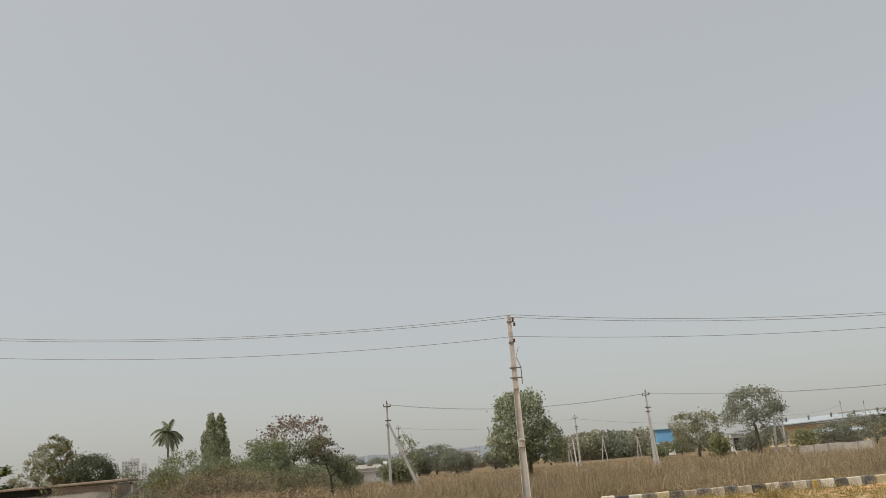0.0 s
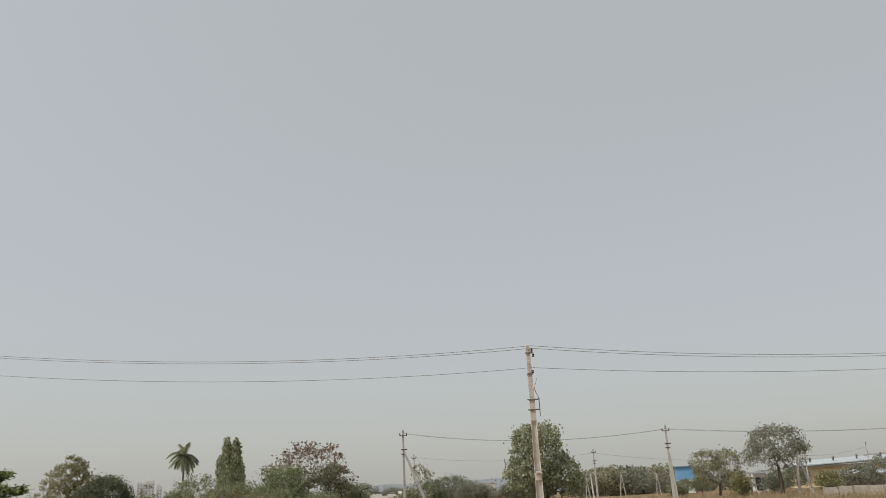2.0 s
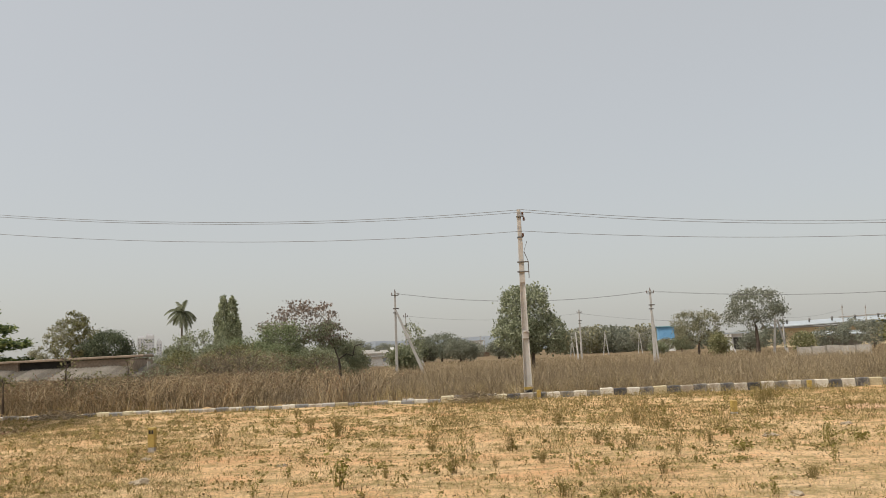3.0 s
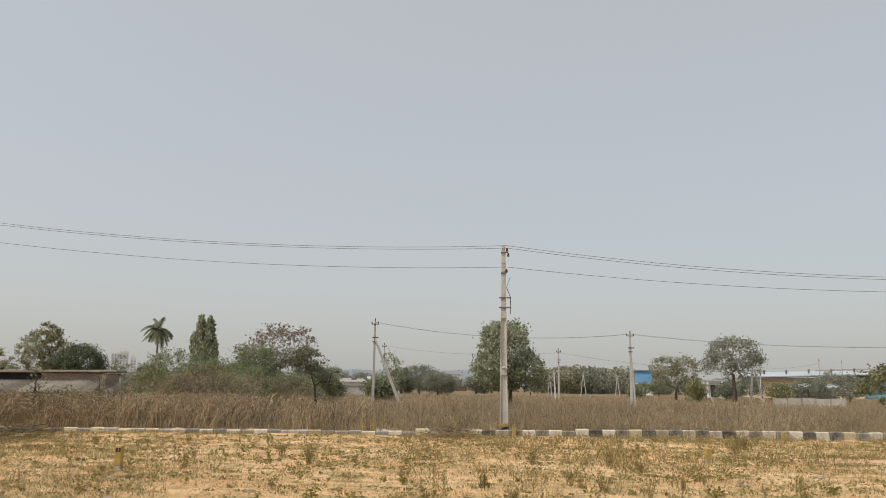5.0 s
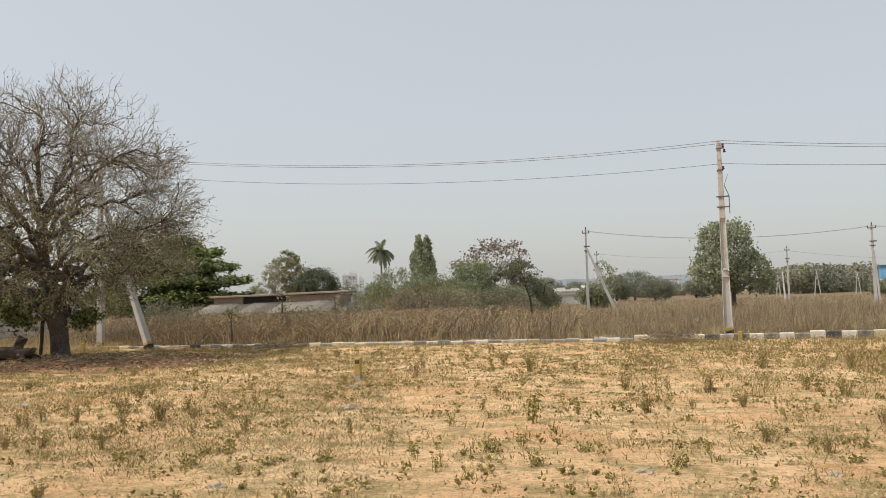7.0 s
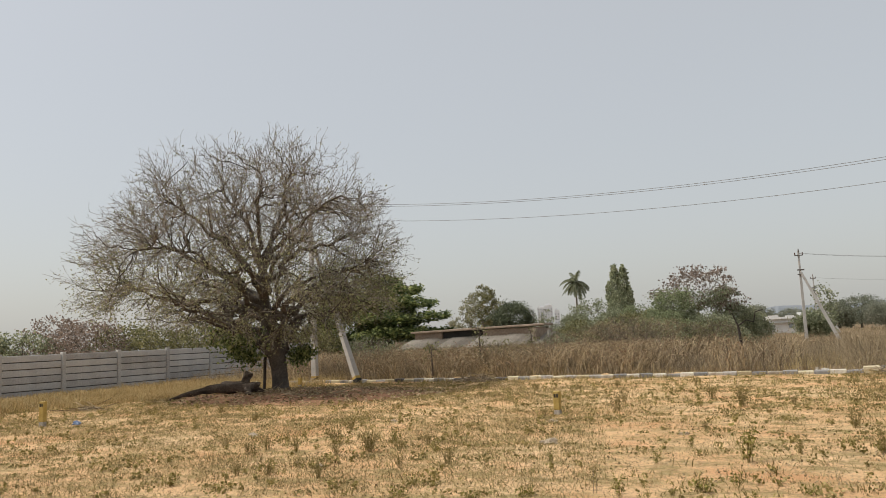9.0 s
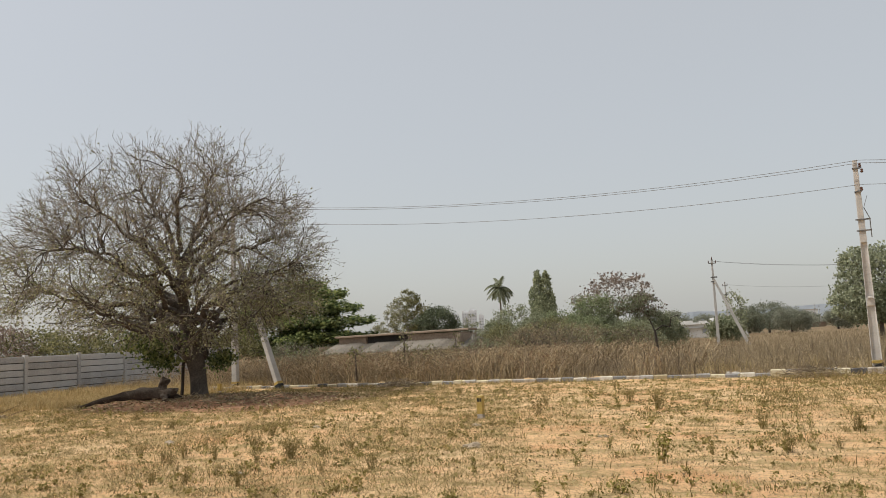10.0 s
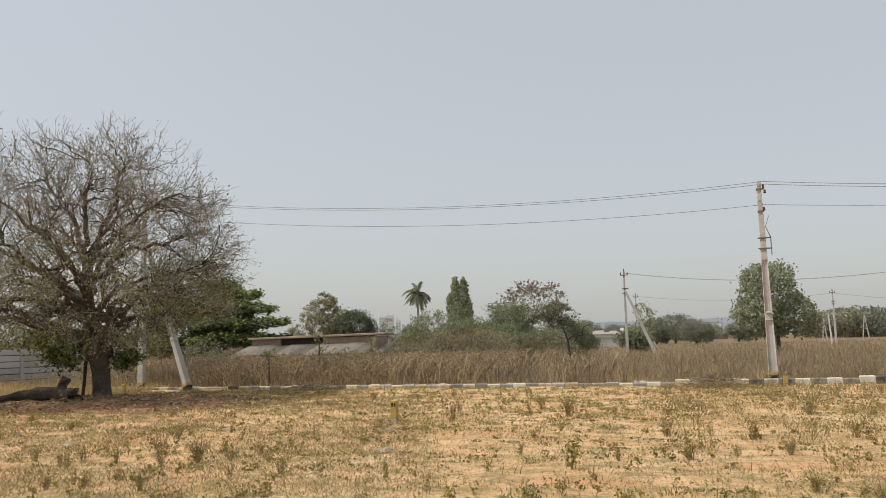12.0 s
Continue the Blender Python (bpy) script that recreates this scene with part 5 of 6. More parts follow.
def factory():
    c = at(27.5, 165)
    h = thing("factory_shed", c, "long factory shed with a white sheet roof and tan walls", "factory", turn=-16)
    L, R = -17.0, 26.0
    plain_box("wall", h, TAN_WALL, L, 3.0, 0, 14, 0, 3.75)
    plain_box("wall", h, TEAL_SHEET, 3.02, R, 0.4, 14, 0, 4.6, "teal sheet wall")
    bm = bmesh.new()
    vs = []
    for x in (L - 1, R):
        lift = 0.0 if x < 0 else 1.3
        for y, z in ((-1.2, 3.8), (7, 4.7), (15, 3.8)):
            vs.append((x, y, z + lift))
    a = [bm.verts.new(p) for p in vs]
    for i in (0, 1):
        bm.faces.new((a[i], a[i + 1], a[i + 4], a[i + 3]))
    r = bmesh.ops.extrude_face_region(bm, geom=bm.faces[:])
    for v in [g for g in r["geom"] if isinstance(g, bmesh.types.BMVert)]:
        v.co.z += 0.18
    bmesh.ops.recalc_face_normals(bm, faces=bm.faces[:])
    part("roof", bm, WHITE_ROOF, h, "long white sheet roof")
    plain_box("gutter", h, IRON, L - 1, 3.0, -1.45, -1.22, 3.6, 3.85)
    bm = bmesh.new()
    box(bm, -4, R, 6.4, 7.6, 5.25, 5.45)
    for v in bm.verts:
        v.co.z += 0.031 * (v.co.x + 4) + 0.1
    part("ridge_vent", bm, GREY_CEMENT, h, "dark ridge vent")
    rng = random.Random(2)
    for k in range(9):
        x = -14 + 4 * k
        bm = bmesh.new()
        z = 4.4 + 0.03 * (x + 18)
        rod(bm, (x, 2.5, z), (x, 2.5, z + 0.5), 0.16, 0.16, 8)
        rod(bm, (x, 2.5, z + 0.5), (x + 0.1, 2.5, z + 0.8), 0.3, 0.12, 8)
        part("roof_vent", bm, IRON, h, "small roof ventilator")
    for k in range(5):
        plain_box("pilaster", h, TAN_WALL, L + 3.5 * k, L + 3.5 * k + 0.3, -0.15, -0.005, 0, 3.74)
    for k in range(3):
        window(h, -12 + 5 * k, -0.06, 1.9, 1.2, 0.8)
    s = thing("lean_to_shed", at(25.6, 108), "low open shed with a pale sheet roof beside trees", "shed", turn=-20)
    plain_box("wall", s, GREY_CEMENT, -2.4, 2.4, 0, 2.0, 0, 1.7)
    bm = bmesh.new()
    box(bm, -2.9, 2.9, -1.2, 2.4, 2.0, 2.12)
    for v in bm.verts:
        v.co.z += 0.12 * v.co.y
    part("roof", bm, WHITE_ROOF, s, "pale sheet roof")
    for x in (-2.6, 0, 2.6):
        plain_box("post", s, GREY_CEMENT, x - 0.06, x + 0.06, -1.0, -0.88, 0, 1.9)
    # pale compound wall before it
    w = thing("wall_compound", at(25.5, 76), "weathered pale plastered compound wall with stained face", "wall", kind="structure", turn=-25)
    for k in range(5):
        plain_box("wall_bay", w, OLD_WHITE, -3.2 + 1.15 * k, -3.2 + 1.15 * k + 1.0, -0.08, 0.08, 0, 0.86 + 0.03 * ((k * 7) % 3))
    for k in range(6):
        plain_box("pier", w, OLD_WHITE, -3.32 + 1.15 * k, -3.205 + 1.15 * k, -0.12, 0.12, 0, 0.94)


OLD_WHITE = mat("stained_whitewash", [(0.2, 0.175, 0.145), (0.32, 0.29, 0.25), (0.44, 0.41, 0.36)], 1.2, 8, 0.95, 0.4, per_piece=0.3)
factory()


def apartments():
    rng = random.Random(6)
    for az, w, h in ((-23.6, 11.0, 29), (-22.75, 8.5, 31), (-22.2, 9.0, 33), (-21.6, 6.0, 27)):
        b = thing("apartment_block", at(az, 900), "pale distant apartment block with rows of windows in haze", "building", "distant apartment blocks", turn=-az)
        plain_box("wall", b, FAR_WALL, -w / 2, w / 2, 0, 10, 0, h)
        plain_box("parapet", b, FAR_WALL, -w / 2 + 1, w / 2 - 2, 2, 7, h, h + 2.0)
        cols = max(2, int(w / 2.4))
        for k in range(3, int(h / 3.1)):
            for i in range(cols):
                x = -w / 2 + (i + 0.5) * w / cols
                plain_box("window", b, FAR_GLASS, x - 0.6, x + 0.6, -0.15, -0.01, k * 3.1, k * 3.1 + 1.5)


apartments()


def hills():
    n = 120
    for az0, az1, d, top, seed in ((-12, 14, 2600, 80, 1.0), (-9.0, -4.2, 2200, 60, 5.0), (-70, -12, 2800, 22, 9.0), (14, 50, 2800, 24, 13.0)):
        v, f = [], []
        for i in range(n + 1):
            s = i / n
            az = az0 + (az1 - az0) * s
            env = math.sin(math.pi * s) ** 0.5 if seed > 0 else 1
            h = top * env * (0.8 + 0.25 * noise.noise((s * 3.5, seed, 0)) + 0.05 * noise.noise((s * 20, seed, 2)))
            for k in range(6):
                u = k / 5
                p = at(az, d + 500 * u)
                v.append((p.x, p.y, -2 + (h + 2) * math.sin(u * math.pi / 2) * (1 + 0.06 * noise.noise((s * 18, u * 4, seed)))))
        for i in range(n):
            for k in range(5):
                a = i * 6 + k
                f.append((a, a + 6, a + 7, a + 1))
        ob = put_mesh("backdrop_hills", np_mesh("backdrop_hills", v, f), FAR_HILL, smooth=True)
        tagged(ob, "low blue-grey hill ridge fading in haze", "hills", kind="structure")


hills()


# ---- fallen wood and litter ----
def fallen_log():
    ob = thing("fallen_log", (-18.95, 18.6, 0.12), "dark fallen tree trunk with a broken root end", "log")
    pts = np.array([(-1.75, -1.0, -0.08), (-1.4, -0.75, 0.05), (-0.95, -0.45, 0.16), (-0.55, -0.22, 0.22), (-0.2, -0.05, 0.27), (0.5, 0.05, 0.27), (0.95, 0.1, 0.25)])
    r = np.array([0.03, 0.07, 0.1, 0.125, 0.155, 0.19, 0.15])
    fine = np.linspace(0, 6, 70)
    p = np.stack([np.interp(fine, range(7), pts[:, k]) for k in range(3)], 1)
    p += np.array([[0.03 * noise.noise((a * 1.3, k, 2)) for k in range(3)] for a in fine])
    sides = 20
    turn = np.arange(sides) * 2 * np.pi / sides
    rr = np.interp(fine, range(7), r) * (1 + 0.1 * np.sin(fine * 5))
    lump = np.array([[1 + 0.35 * noise.noise((math.cos(b) * 1.6, math.sin(b) * 1.6, a * 0.7)) + 0.22 * noise.noise((math.cos(b) * 4.5, math.sin(b) * 4.5, a * 1.6 + 9)) for b in turn] for a in fine])
    ring = rr[:, None] * lump
    v = np.stack([p[:, None, 0] + 0 * ring, p[:, None, 1] + ring * np.cos(turn), p[:, None, 2] + ring * np.sin(turn)], 2).reshape(-1, 3)
    f = np.array([(i * sides + k, i * sides + (k + 1) % sides, (i + 1) * sides + (k + 1) % sides, (i + 1) * sides + k) for i in range(len(p) - 1) for k in range(sides)])
    put_mesh("trunk", np_mesh("trunk", v, f), OLD_LOG, ob, smooth=True)
    bm = bmesh.new()
    for a, b, r0, r1 in (((0.6, 0.08, 0.28), (0.66, 0.1, 0.58), 0.17, 0.12), ((0.66, 0.1, 0.54), (0.74, 0.1, 0.72), 0.14, 0.12),
                         ((0.85, 0.1, 0.25), (1.2, 0.05, 0.34), 0.16, 0.08), ((0.8, 0.0, 0.2), (1.1, -0.25, 0.06), 0.12, 0.06), ((0.85, 0.2, 0.22), (1.15, 0.35, 0.1), 0.12, 0.05)):
        for k in range(4):
            u, w = k / 4, (k + 1) / 4
            rod(bm, Vector(a).lerp(Vector(b), u), Vector(a).lerp(Vector(b), w), r0 + (r1 - r0) * u, r0 + (r1 - r0) * w, 12)
    for v_ in bm.verts:
        v_.co += Vector((noise.noise(v_.co * 7), noise.noise(v_.co * 7 + Vector((3, 0, 0))), 0.6 * noise.noise(v_.co * 7 + Vector((0, 5, 0))))) * 0.08
    part("root_end", bm, OLD_LOG, ob)


fallen_log()


def twig_pile(place, r, h, n, seed, label):
    rng = np.random.default_rng(seed)
    c = rng.normal(size=(n, 3)) * np.array([r * 0.45, r * 0.25, 0])
    c[:, 2] = np.abs(rng.normal(size=n)) * h * 0.45 * np.exp(-(c[:, 0] / r) ** 2)
    d = rng.normal(size=(n, 3)) * np.array([1, 0.7, 0.28])
    d /= np.linalg.norm(d, axis=1, keepdims=True)
    le = rng.uniform(0.15, 0.45, n)[:, None]
    a, b = c - d * le, c + d * le
    a[:, 2], b[:, 2] = np.maximum(a[:, 2], 0.0), np.maximum(b[:, 2], 0.0)
    v, f = frusta(a, b, np.full(n, 0.012), np.full(n, 0.005), 3)
    ob = put_mesh("twig_pile", np_mesh("twig_pile", v, f), SCRUB)
    ob.matrix_world = pose(*place)
    tagged(ob, label, "twig pile", kind="stuff")


twig_pile((0.35, 25.4, 0.02), 0.8, 0.26, 330, 5, "flat heap of dead brown twigs against the kerb")
twig_pile((-13.2, 25.0, 0.02), 0.9, 0.2, 160, 6, "flat heap of dead brown twigs against the kerb")
twig_pile((-20.9, 14.9, 0.0), 0.9, 0.12, 50, 7, "scatter of dead sticks near the fallen trunk")


def litter(name, place, size, material, label, category, seed):
    bm = bmesh.new()
    bmesh.ops.create_icosphere(bm, subdivisions=3, radius=1)
    for v in bm.verts:
        k = 1 + 0.5 * noise.noise(v.co * 1.6 + Vector((seed, 0, 0))) + 0.22 * noise.noise(v.co * 4 + Vector((0, seed, 0)))
        v.co = Vector((v.co.x * size[0] * k, v.co.y * size[1] * k, max(-0.2, v.co.z) * size[2] * k))
    ob = part(name, bm, material)
    ob.matrix_world = pose(*place)
    tagged(ob, label, category)


litter("plastic_scrap", (-17.1, 11.8, 0.03), (0.12, 0.07, 0.07), PLASTIC_BLUE, "crumpled blue plastic scrap on dry ground", "litter", 1)
litter("rag", (9.1, 16.0, 0.03), (0.16, 0.1, 0.09), CLOTH_WHITE, "crumpled pale rag on dry ground", "litter", 4)
STONE = mat("field_stone", [(0.24, 0.19, 0.13), (0.34, 0.28, 0.2), (0.44, 0.37, 0.28)], 6, 40, 0.9, 0.5)
rs = random.Random(12)
for x, y, s in ((-5.6, 13.6, 0.09), (-2.9, 12.2, 0.08), (-4.6, 11.0, 0.13), (-8.9, 13.2, 0.1), (-3.9, 6.2, 0.09), (1.4, 7.4, 0.07), (-0.2, 7.3, 0.09), (3.5, 8.6, 0.08),
                (-10.5, 10.9, 0.1), (5.2, 13.7, 0.12), (-6.9, 8.4, 0.07), (7.2, 15.1, 0.1)):
    litter("stone", (x, y, 0.0), (s, s * 0.7, s * 0.5), STONE, "small pale field stone half sunk in earth", "stone", rs.uniform(0, 50))


twig_pile((-16.2, 18.9, 0.12), 2.6, 0.12, 160, 8, "scatter of dead sticks on dark soil under the tree")


# ---- weeds that stand out ----
def patchy(x, y, size, seed):
    return noise.fractal((x * size, y * size, seed), 0.6, 2.0, 4)


def weed(kind, seed):
    """One weed: stems that fan out from a root, with small leaves or bare dry tips."""
    rng = np.random.default_rng(seed)
    tall, n, wide, leafy, stem_m, leaf_m, name, label = {
        "dry": (0.40, 24, 0.8, 330, DRY_WEED, DRY_WEED, "dry_weed", "fan-shaped dry brown weed on sandy ground"),
        "green": (0.32, 9, 0.26, 150, OLIVE_STRAW, WEED, "green_weed", "small upright leafy green weed on sandy ground"),
        "low": (0.11, 22, 1.5, 90, OLIVE_STRAW, WEED, "low_weed", "low spreading green weed on sandy ground"),
        "spike": (0.45, 4, 0.22, 60, SCRUB, OLIVE_STRAW, "weed_spike", "thin dark upright dead weed spike"),
    }[kind]
    ob = thing(name, (0, 0, 0), label, "weed", "weeds on the sandy ground")
    p = rng.normal(size=(n, 3)) * np.array([0.03, 0.03, 0])
    v, f = blades(rng, p, tall * rng.uniform(0.6, 1.15, n), np.full(n, 0.008), rng.uniform(0.1, 1, n) * wide)
    put_mesh("stem_tuft", np_mesh("stem_tuft", v, f), stem_m, ob)["kind"] = "stuff"
    s = v.reshape(-1, 5, 3)
    i = rng.integers(0, n, leafy)
    u = rng.uniform(0.25, 1, leafy)[:, None]
    q = (s[i, 0] + s[i, 1]) / 2
    q = np.where(u < 0.55, q + (s[i, 2] - q) * u / 0.55, s[i, 2] + (s[i, 4] - s[i, 2]) * (u - 0.55) / 0.45) + rng.normal(size=(leafy, 3)) * 0.02
    q[:, 2] = np.maximum(q[:, 2], 0.01)
    v, f = leaf_cards(rng, q, 0.028 if kind != "dry" else 0.022, 0.0, -0.9 if kind != "low" else 0.0)
    put_mesh("foliage", np_mesh("foliage", v, f), leaf_m, ob)["kind"] = "stuff"
    return ob


spots = [("dry", -4.95, 15.4, 1.35), ("dry", -5.8, 14.7, 0.5), ("dry", -6.2, 14.65, 0.45), ("dry", -3.6, 18.0, 1.2), ("dry", -2.9, 17.6, 1.1), ("dry", -2.7, 16.5, 1.0), ("green", -1.6, 9.9, 1.5), ("spike", -2.8, 7.8, 0.9), ("green", -2.5, 7.6, 0.8),
         ("low", -1.8, 8.1, 1.3), ("green", -1.5, 8.3, 0.7), ("low", -1.2, 7.5, 1.1), ("dry", 0.7, 13.1, 0.9), ("dry", -0.2, 10.9, 0.9), ("green", -3.9, 9.3, 0.6), ("green", -2.5, 10.9, 0.7),
         ("low", -0.8, 8.2, 1.0), ("spike", -0.6, 8.8, 0.5), ("green", -2.1, 7.1, 0.6), ("low", 1.7, 8.0, 0.9), ("spike", 1.2, 7.1, 0.6), ("dry", 2.6, 12.6, 1.0), ("dry", 2.2, 13.4, 1.0),
         ("low", -3.4, 7.4, 1.0), ("low", 0.1, 7.6, 1.0), ("dry", 3.1, 11.8, 0.8), ("low", 4.2, 12.1, 1.6), ("dry", -7.0, 9.7, 0.9), ("green", -5.8, 9.7, 0.6), ("low", -4.7, 7.0, 1.0),
         ("low", -3.9, 7.1, 0.9), ("low", 1.1, 9.3, 1.0), ("green", 0.4, 8.1, 0.6), ("dry", -0.6, 13.4, 0.9), ("green", -2.6, 9.5, 0.7), ("green", 5.6, 12.4, 1.2), ("low", 6.3, 12.8, 1.6),
         ("dry", 7.7, 20.5, 1.5), ("dry", 3.6, 16.8, 1.2), ("dry", 8.3, 21.5, 1.4), ("dry", 2.0, 17.0, 1.1), ("dry", -8.2, 10.4, 0.9), ("spike", -9.1, 13.4, 0.8), ("dry", -8.8, 9.0, 0.8)]
rw = random.Random(78)
while len(spots) < 175:
    x, y = rw.uniform(-24, 14), 5.5 + 18 * rw.random() ** 1.4
    if -1.25 * y < x < 0.7 * y and math.hypot(x + 17, (y - 19.6) * 1.5) > 6.5 and patchy(x, y, 0.22, 141) > rw.uniform(-0.3, 0.2):
        spots.append((rw.choice(("dry", "dry", "dry", "green", "spike", "low")), x, y, rw.uniform(0.35, 0.85)))
LITTER = mat("dead_litter", [(0.19, 0.14, 0.075), (0.31, 0.235, 0.125), (0.45, 0.35, 0.2)], 0.5, 9, 0.95, 0, per_piece=0.6)
COVER = mat("dead_grass", [(0.18, 0.137, 0.058), (0.29, 0.22, 0.098), (0.42, 0.33, 0.16)], 0.4, 8, 0.9, 0, per_piece=0.5, translucent=0.2)
DRY_WEED = mat("brown_olive_weed", [(0.155, 0.122, 0.046), (0.255, 0.198, 0.08), (0.37, 0.29, 0.14)], 0.5, 8, 0.95, 0, per_piece=0.5, translucent=0.2, spec=0.05)
CLOD = mat("earth_clod", [(0.36, 0.225, 0.12), (0.48, 0.315, 0.175), (0.57, 0.41, 0.245)], 2, 20, 0.95, 0, per_piece=0.5)
models = {}
rw = random.Random(77)
for kind, x, y, s in spots:
    k = (kind, rw.randrange(3))
    if k not in models:
        models[k] = weed(kind, 300 + 10 * k[1] + len(kind))
        ob = models[k]
    else:
        ob = copy_thing(models[k], pose(0, 0, 0))
    ob.scale = (s, s, s)
    ob.matrix_basis = pose(x, y, -0.01, 0, 0, rw.uniform(0, 360)) @ Matrix.Diagonal((s, s, s, 1))


# ---- grass, from near to far ----
def scatter(rng, n, x0, x1, y0, y1, test):
    x, y = rng.uniform(x0, x1, n), rng.uniform(y0, y1, n)
    ok = np.array([test(a, b) for a, b in zip(x, y)])
    return np.stack([x[ok], y[ok], np.zeros(ok.sum())], 1)


def in_view(x, y):
    return y > 3.5 and -1.95 * y < x < 0.8 * y and y < kerb_y(x) - 0.15


def tufts(rng, c, per, spread):
    p = np.repeat(c, per, axis=0)
    p[:, :2] += rng.normal(size=(len(p), 2)) * spread
    return p


def grass(name, label, p, h, w, lean, material, rng, category="grass", uneven=0.0):
    n = len(p)
    if uneven:
        h = h * np.array([max(0.25, 1 + uneven * (patchy(a, b, 0.35, 91) + 0.9 * patchy(a, b, 1.7, 95))) for a, b in p[:, :2]])
    ragged = np.array([min(1.25, max(0.35, 0.72 + 0.9 * patchy(a, b, 0.16, 181))) if b > 26.4 and a < -4 else 1.0 for a, b in p[:, :2]])
    h = h * ragged
    z = np.array([ground_z(a, b) for a, b in p[:, :2]]) - 0.01
    p = np.column_stack([p[:, :2], z])
    v, f = blades(rng, p, h * rng.uniform(0.5, 1.2, n), w * rng.uniform(0.7, 1.3, n), lean * rng.uniform(0.15, 1.2, n))
    ob = put_mesh(name, np_mesh(name, v, f), material)
    tagged(ob, label, category, kind="stuff")


rng = np.random.default_rng(500)
# matted straw, in patches
c = scatter(rng, 42000, -40, 20, 3.5, 27, lambda x, y: in_view(x, y) and patchy(x, y, 0.5, 3) > -0.01 + 0.12 * rng.standard_normal())
grass("matted_straw", "short matted dry straw lying in patches", tufts(rng, c, 5, 0.10), 0.085, 0.0075, 2.0, STRAW, rng)
c = scatter(rng, 33000, -40, 20, 3.5, 27, lambda x, y: in_view(x, y) and patchy(x, y, 0.45, 9) > 0.0 + 0.15 * rng.standard_normal())
grass("olive_litter", "short olive dead grass lying in patches", tufts(rng, c, 7, 0.07), 0.08, 0.0085, 1.9, OLIVE_STRAW, rng)
# thicker cover towards the tree and the wall
c = scatter(rng, 39000, -34, -3, 4, 26, lambda x, y: in_view(x, y) and x < -0.35 * y and patchy(x, y, 0.4, 13) > 0.1 * rng.standard_normal() - 0.12 and math.hypot(x + 17, (y - 19.6) * 1.5) > 4.5)
grass("straw_cover", "matted olive-brown dead grass near the tree", tufts(rng, c, 6, 0.1), 0.09, 0.0085, 1.9, COVER, rng)
# crumbs of dead leaf and clod on the earth
c = scatter(rng, 110000, -30, 15, 3.5, 22, lambda x, y: in_view(x, y) and patchy(x, y, 0.8, 17) > 0.02 + 0.2 * rng.standard_normal())
c[:, 2] = np.array([ground_z(a, b) for a, b in c[:, :2]]) + 0.012
v, f = leaf_cards(rng, c, 0.034 * rng.uniform(0.4, 1.2, len(c)), 0.45)
tagged(put_mesh("leaf_litter", np_mesh("leaf_litter", v, f), LITTER), "crumbs of dead leaf and clod on sandy earth", "litter", kind="stuff")
# small clods of the same earth
c = scatter(rng, 60000, -20, 11, 3.5, 17, lambda x, y: in_view(x, y) and rng.random() < 9.0 / (y * y) * 4)
n = len(c)
s = rng.uniform(0.006, 0.018, n) * (1 + 0.6 * (rng.random(n) < 0.06))
turn = rng.uniform(0, 2 * np.pi, n)
z0 = np.array([ground_z(a, b) for a, b in c[:, :2]])
corner = []
for k in range(4):
    r = s * rng.uniform(0.7, 1.2, n)
    corner.append(np.stack([c[:, 0] + r * np.cos(turn + k * 1.57), c[:, 1] + r * np.sin(turn + k * 1.57), z0 - 0.004], 1))
top = np.stack([c[:, 0] + s * rng.uniform(-0.4, 0.4, n), c[:, 1] + s * rng.uniform(-0.4, 0.4, n), z0 + s * rng.uniform(0.5, 1.0, n)], 1)
v = np.stack(corner + [top], 1).reshape(-1, 3)
f = (np.array([[0, 1, 4], [1, 2, 4], [2, 3, 4], [3, 0, 4]])[None] + (np.arange(n) * 5)[:, None, None]).reshape(-1, 3)
tagged(put_mesh("earth_clods", np_mesh("earth_clods", v, f), CLOD), "small crumbled clods of sandy earth", "clods", kind="stuff")
# low creeping mats and small upright weeds on the bare earth
SMALL_WEED = mat("olive_weed", [(0.19, 0.155, 0.052), (0.31, 0.255, 0.092), (0.44, 0.36, 0.16)], 0.8, 9, 0.95, 0, per_piece=0.5, translucent=0.3, spec=0.05)
MAT_WEED = mat("creeping_weed", [(0.165, 0.136, 0.054), (0.275, 0.228, 0.095), (0.42, 0.34, 0.16)], 0.8, 9, 0.95, 0, per_piece=0.5, translucent=0.25, spec=0.05)
c = scatter(rng, 6000, -34, 18, 4, 26, lambda x, y: in_view(x, y) and patchy(x * 0.6, y * 1.3, 0.5, 121) > 0.0 + 0.15 * rng.standard_normal() and y > 4 + 4 * rng.random())
c = tufts(rng, c, 20, 0.085)
c[:, 2] = np.array([ground_z(a, b) for a, b in c[:, :2]]) + 0.018 + 0.02 * rng.random(len(c))
v, f = leaf_cards(rng, c, 0.045, 0.2)
tagged(put_mesh("creeping_weed", np_mesh("creeping_weed", v, f), MAT_WEED), "low creeping olive weed in mats on bare earth", "weeds", kind="stuff")
c = scatter(rng, 3600, -34, 18, 4.5, 26, lambda x, y: in_view(x, y) and patchy(x, y, 0.5, 131) > -0.05 + 0.15 * rng.standard_normal())
c[:, 2] = np.array([ground_z(a, b) for a, b in c[:, :2]])
tall = np.repeat(rng.uniform(0.05, 0.2, len(c)) * rng.uniform(0.5, 1, len(c)), 24)
p = np.repeat(c, 24, axis=0)
rise = rng.uniform(0.05, 1, len(p))
lean = np.repeat(rng.normal(size=(len(c), 2)) * 0.3, 24, axis=0)
